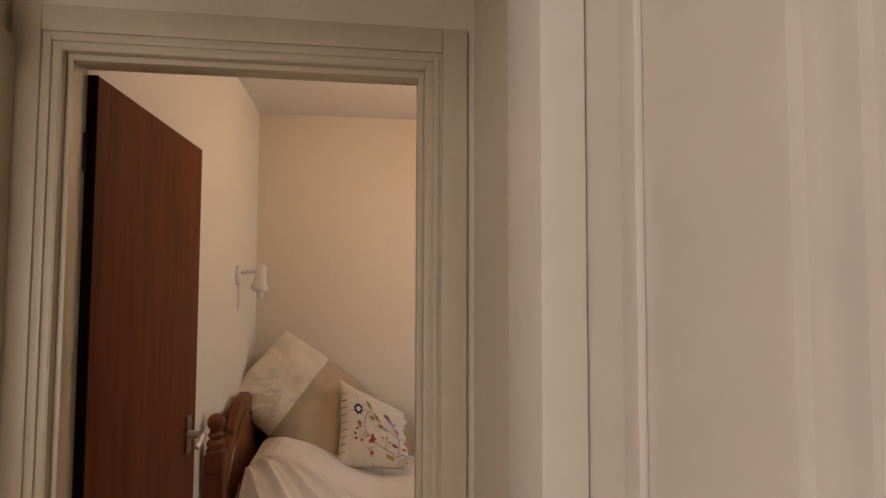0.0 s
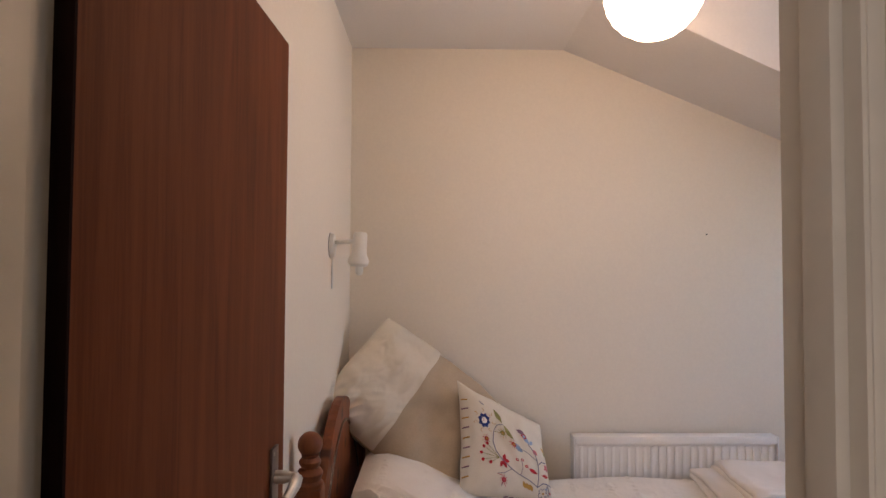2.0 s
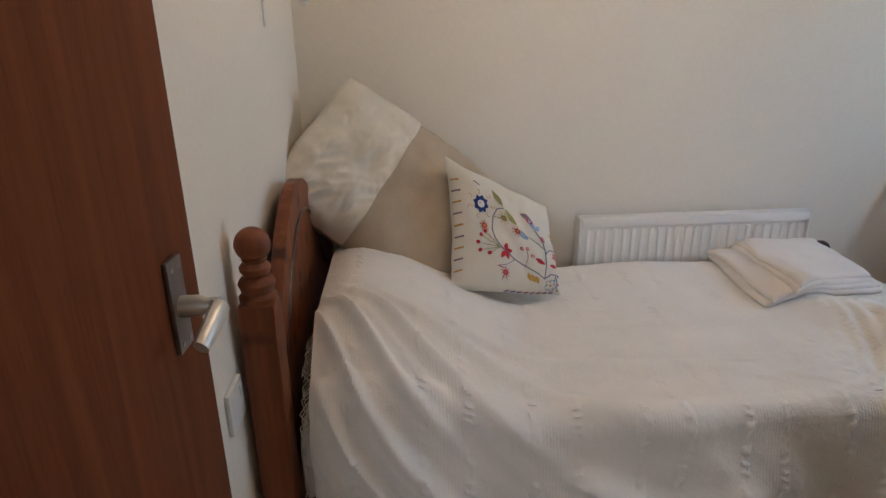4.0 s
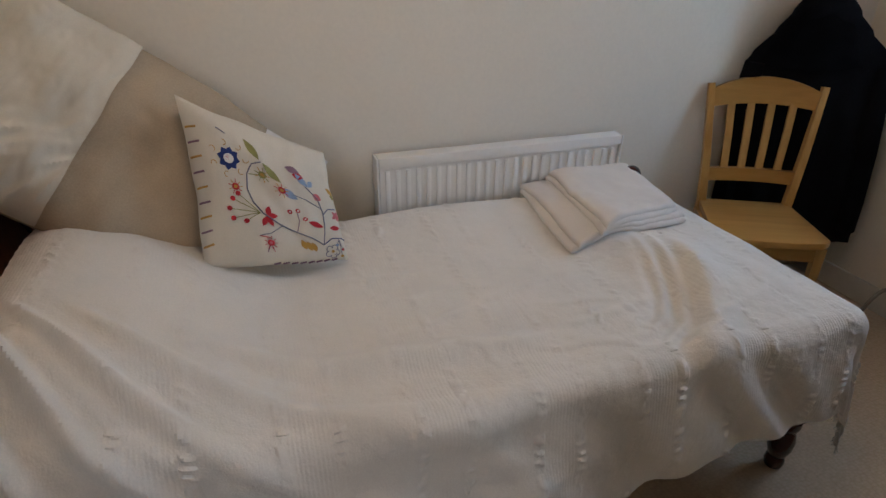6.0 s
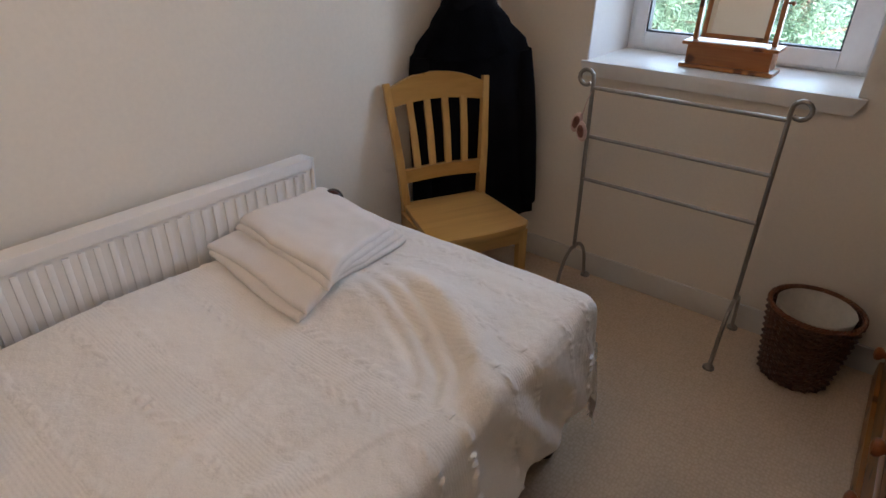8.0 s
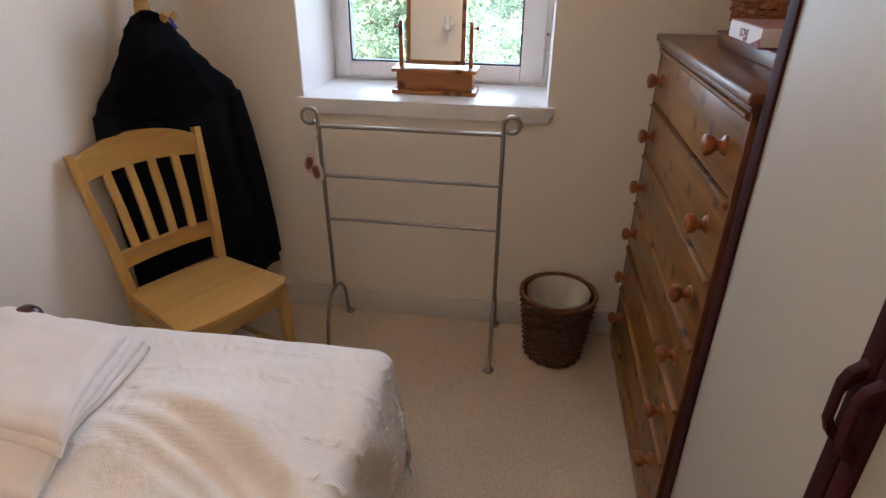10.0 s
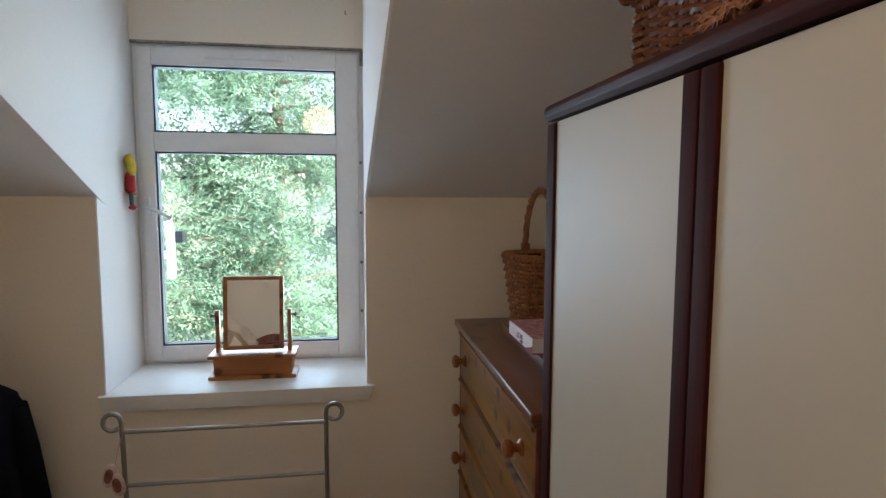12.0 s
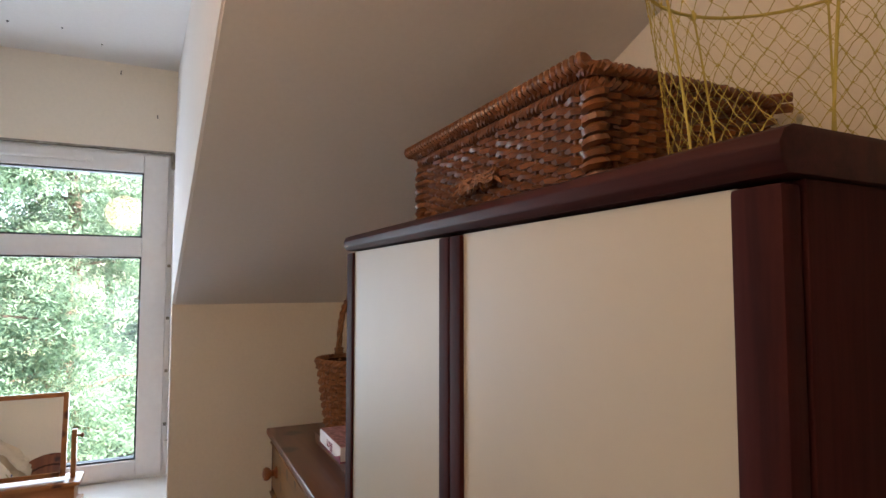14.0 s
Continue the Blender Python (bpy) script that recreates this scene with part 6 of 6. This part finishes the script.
# ---- mirror on the sill ----
def toilet_mirror():
    t = thing("toilet_mirror", Matrix.Translation((2.640, 2.533, SILL + 0.0005)), "orange pine swing mirror with a drawer base on the sill", "mirror")
    part("base", box((-0.050, -0.150, 0.016), (0.055, 0.150, 0.084), 0.002), M_MIRRORPINE, t)
    part("base_top", box((-0.068, -0.168, 0.0845), (0.065, 0.168, 0.098), 0.004), M_MIRRORPINE, t)
    part("base_foot", box((-0.066, -0.168, 0.0), (0.064, 0.168, 0.0155), 0.004), M_MIRRORPINE, t)
    for s in (-1, 1):
        po = prism([(-0.014, 0.0985), (0.014, 0.0985), (0.012, 0.255), (0.008, 0.268), (-0.008, 0.268), (-0.012, 0.255)], "y", s * 0.139 - 0.008, s * 0.139 + 0.008, 0.002)
        part("post", po, M_MIRRORPINE, t)
        part("pivot_knob", lathe([(0.004, 0.0), (0.004, 0.010), (0.008, 0.014), (0.009, 0.020), (0.0, 0.026)], 12, "y"), M_KNOB, t).matrix_basis = pose(0, s * 0.146, 0.245, 0 if s > 0 else 180, 0, 0)
    tilt = pose(0.0, 0, 0.255, 0, 6, 0)
    fr = bmesh.new()
    w, h = 0.1175, 0.147
    for a, b in (((-0.009, -w, -h), (0.009, -w + 0.017, h)), ((-0.009, w - 0.017, -h), (0.009, w, h)), ((-0.0088, -w + 0.017, -h), (0.0088, w - 0.017, -h + 0.017)), ((-0.0088, -w + 0.017, h - 0.017), (0.0088, w - 0.017, h))):
        box(a, b, 0.003, bm=fr)
    box((0.004, -w + 0.01, -h + 0.01), (0.008, w - 0.01, h - 0.01), bm=fr)
    fr.transform(tilt)
    part("mirror_frame", fr, M_MIRRORPINE, t)
    gl = box((-0.004, -w + 0.016, -h + 0.016), (0.003, w - 0.016, h - 0.016))
    gl.transform(tilt)
    part("mirror_glass", gl, M_MIRROR, t, "silvered mirror glass")
    return t


toilet_mirror()


# ---- doll on the dormer cheek ----
def rag_doll():
    bm = bmesh.new()

    def add(b2, idx):
        k = len(bm.faces)
        join(bm, b2)
        bm.faces.ensure_lookup_table()
        for f in bm.faces[k:]:
            f.material_index = idx
    add(ball((0, 0, 0.19), 0.026, 12, (1, 0.7, 1.1)), 0)
    add(ball((-0.004, -0.006, 0.165), 0.024, 12, (1.1, 0.8, 1.5)), 0)
    add(lathe([(0.010, 0.06), (0.020, 0.075), (0.017, 0.13), (0.010, 0.155), (0.0, 0.16)], 12), 1)
    add(tube([(0.012, -0.004, 0.13), (0.022, -0.012, 0.09), (0.018, -0.016, 0.055)], 0.008, 8), 2)
    add(tube([(-0.006, 0, 0.065), (-0.007, -0.002, 0.015)], 0.008, 8), 3)
    add(tube([(0.008, 0, 0.065), (0.009, -0.002, 0.015)], 0.008, 8), 3)
    add(ball((-0.008, -0.004, 0.006), 0.012, 10, (0.8, 1.3, 0.8)), 4)
    add(ball((0.010, -0.004, 0.006), 0.012, 10, (0.8, 1.3, 0.8)), 4)
    ob = link("rag_doll", bm, [M_DOLL[k] for k in ("yellow", "red", "skin", "green", "pink")])
    ob.matrix_world = pose(2.735, YL - 0.022, 1.625, 0, 0, 20)
    return tagged(ob, "small rag doll with yellow hair hanging beside the window", "doll")


rag_doll()

# small specks and hooks in the dormer ceiling and on the walls
for k, (x, y, z, r) in enumerate(((2.52, 2.62, None, 0.004), (2.62, 2.35, None, 0.003), (2.50, 2.46, None, 0.003))):
    sp = tagged(link("screw_hole", lathe([(0.0, 0.0), (r, 0.0), (r * 0.8, -0.004), (0.0, -0.006)], 10), M_HOLE), "dark screw hole in the dormer ceiling", "screw hole", "screw holes")
    sp.location = (x, y, dormer_z(x) + 0.001)
for y, z in ((2.30, 2.63), (2.16, 2.46)):
    hk = tagged(link("wall_hook", tube([(0, 0, 0.0), (-0.012, 0, 0.0), (-0.016, 0, -0.008), (-0.010, 0, -0.014)], 0.0018, 6), M_HOLE), "small dark metal hook above the window", "hook", "hooks")
    hk.location = (XW - 0.004, y, z)
nail = tagged(link("wall_nail", lathe([(0.003, 0), (0.003, 0.006), (0.0, 0.007)], 8), M_HOLE), "tiny nail in the back wall", "nail")
nail.matrix_world = pose(1.02, YB, 1.68, 90, 0, 0)


# ---- hall switches ----
def switch_plate(z0):
    t = thing("light_switch", Matrix.Translation((0.207, 0.835, z0)), "white plastic wall plate with two screws on the hall wall", "light switch", "hall switches")
    part("faceplate", box((-0.011, -0.050, 0.0), (-0.0003, 0.046, 0.098), 0.003), M_PLASTIC, t)
    for y in (-0.030, 0.028):
        part("screw", lathe([(0.004, 0.0), (0.004, 0.001), (0.0, 0.0012)], 10, "x"), M_BRONZE, t).matrix_basis = pose(-0.011, y, 0.048, 0, 180, 0)
    part("indicator", box((-0.0125, -0.0055, 0.044), (-0.011, 0.0015, 0.051), 0.0005), M_BRONZE, t, "small dark indicator")
    for z in (0.030, 0.066):
        part("printed_bar", box((-0.0114, -0.010, z), (-0.0111, 0.006, z + 0.0025)), M_GRIME, t, "faint grey printing")
    return t


switch_plate(1.358)
switch_plate(1.235)

# unseen window behind the start of the walk, added to back the lamp that fills the hall
hallw = thing("unseen_window", Matrix.Translation((-0.98, -1.33, 1.0)), "unseen white framed window added behind the hall fill lamp", "window", kind="structure")
for a, b in (((-0.50, 0.0, 0.0), (0.50, 0.022, 0.05)), ((-0.50, 0.0, 1.15), (0.50, 0.022, 1.20)), ((-0.50, 0.0, 0.05), (-0.45, 0.022, 1.15)), ((0.45, 0.0, 0.05), (0.50, 0.022, 1.15))):
    part("window_frame", box(a, b, 0.003), M_UPVC, hallw)
part("pane", box((-0.45, 0.002, 0.05), (0.45, 0.006, 1.15)), M_GLASS, hallw, "clear glazing")


# ---- outdoors ----
g = bmesh.new()
NG = 40
gv = [[g.verts.new((3.6 + 300 * (i / NG) ** 2.2, -300 * (1 - 2 * j / NG) * abs(1 - 2 * j / NG), -2.7 + 0.9 * smooth_step(8, 30, 3.6 + 300 * (i / NG) ** 2.2)
      + 0.25 * noise.noise(Vector((i * 0.6, j * 0.6, 0))))) for j in range(NG + 1)] for i in range(NG + 1)]
for i in range(NG):
    for j in range(NG):
        g.faces.new((gv[i][j], gv[i + 1][j], gv[i + 1][j + 1], gv[i][j + 1]))
tagged(link("ground", g, M_GRASS), "rough sunlit lawn outside the window", "ground", kind="structure")


def tree(name, x, y, h, r, seed, mat, leaves, label, base=-2.4, size=0.20):
    rnd = random.Random(seed)
    t = thing(name, Matrix.Translation((x, y, base)), label, "tree", "trees outside")
    trunk = bmesh.new()
    tube([(0.05 * math.sin(i * 1.7), 0.05 * math.cos(i * 2.1), h * i / 8) for i in range(9)], [0.16 * (1 - i / 9) + 0.02 for i in range(9)], 8, bm=trunk)
    limbs = []
    for k in range(46):
        z = h * (0.06 + 0.9 * (k + rnd.random()) / 46)
        a = rnd.uniform(0, 2 * math.pi)
        ln = r * (1.05 - 0.8 * (z / h)) * rnd.uniform(0.6, 1.15)
        tip = Vector((ln * math.cos(a), ln * math.sin(a), z + rnd.uniform(-0.25, 0.15) * ln))
        limbs.append((Vector((0, 0, z)), tip))
        tube([(0, 0, z), Vector((0, 0, z)).lerp(tip, 0.5) + Vector((0, 0, 0.08)), tip], [0.035, 0.022, 0.008], 4, bm=trunk)
    part("trunk", trunk, M_BARK, t)
    vs, fs = [], []
    for k in range(leaves):
        p0, p1 = limbs[rnd.randrange(len(limbs))]
        s = rnd.random() ** 0.6
        c = p0.lerp(p1, s) + Vector((rnd.gauss(0, 0.24), rnd.gauss(0, 0.24), rnd.gauss(-0.06, 0.16)))
        d = Vector((p1.x - p0.x + rnd.gauss(0, .5), p1.y - p0.y + rnd.gauss(0, .5), rnd.gauss(-0.25, .5))).normalized()
        sd = d.cross(Vector((rnd.gauss(0, 1), rnd.gauss(0, 1), rnd.gauss(0, 1)))).normalized()
        ln = size * rnd.uniform(0.5, 1.3)
        # a frond of a spine with side leaflets
        for q in range(4):
            b = c + d * ln * (q / 4)
            sgn = 1 if q % 2 else -1
            e = b + d * ln * 0.30 + sd * sgn * ln * 0.30
            w = d * ln * 0.13
            n = len(vs)
            vs.extend((b - w * 0.4, e, b + w))
            fs.append((n, n + 1, n + 2))
    me = bpy.data.meshes.new("crown")
    me.from_pydata([tuple(v) for v in vs], [], fs)
    me.materials.append(mat)
    ob = new("crown", me)
    ob.parent = t
    tagged(ob, kind="stuff")
    return t


conifer = "tall green conifer with drooping fronds outside the window"
tree("conifer", 8.6, 4.9, 9.0, 2.6, 1, M_LEAF, 26000, conifer)
tree("conifer", 9.4, 3.3, 8.2, 2.2, 2, M_LEAF, 22000, conifer)
tree("conifer", 8.4, 6.6, 8.5, 2.4, 3, M_LEAF, 15000, conifer)
tree("conifer", 11.5, 1.9, 6.2, 2.0, 4, M_LEAFB, 16000, "paler conifer beside the lawn")
tree("conifer", 20.0, 1.0, 10.5, 3.0, 5, M_LEAFB, 9000, "far pale conifer beyond the lawn", size=0.36)
tree("conifer", 22.0, -2.5, 11.0, 3.2, 6, M_LEAF, 9000, "far conifer beyond the lawn", size=0.36)
tree("conifer", 24.0, 4.0, 12.0, 3.4, 7, M_LEAFB, 9000, "far conifer beyond the lawn", size=0.36)

# rain pipe and sensor box outside the frame
pipe = thing("rain_pipe", Matrix.Translation((3.06, 2.965, 0)), "white plastic pipe with a grey box outside the window", "pipe")
part("pipe", tube([(0, 0, 1.30), (0, 0, 1.52), (0.01, 0.012, 1.56)], 0.020, 12), M_UPVC, pipe)
part("bracket_box", box((0.0, -0.052, 1.465), (0.07, -0.018, 1.515), 0.004), M_RUBBER, pipe, "dark grey box")
part("bracket", box((-0.16, 0.0, 1.40), (0.0, 0.02, 1.43), 0.003), M_UPVC, pipe)
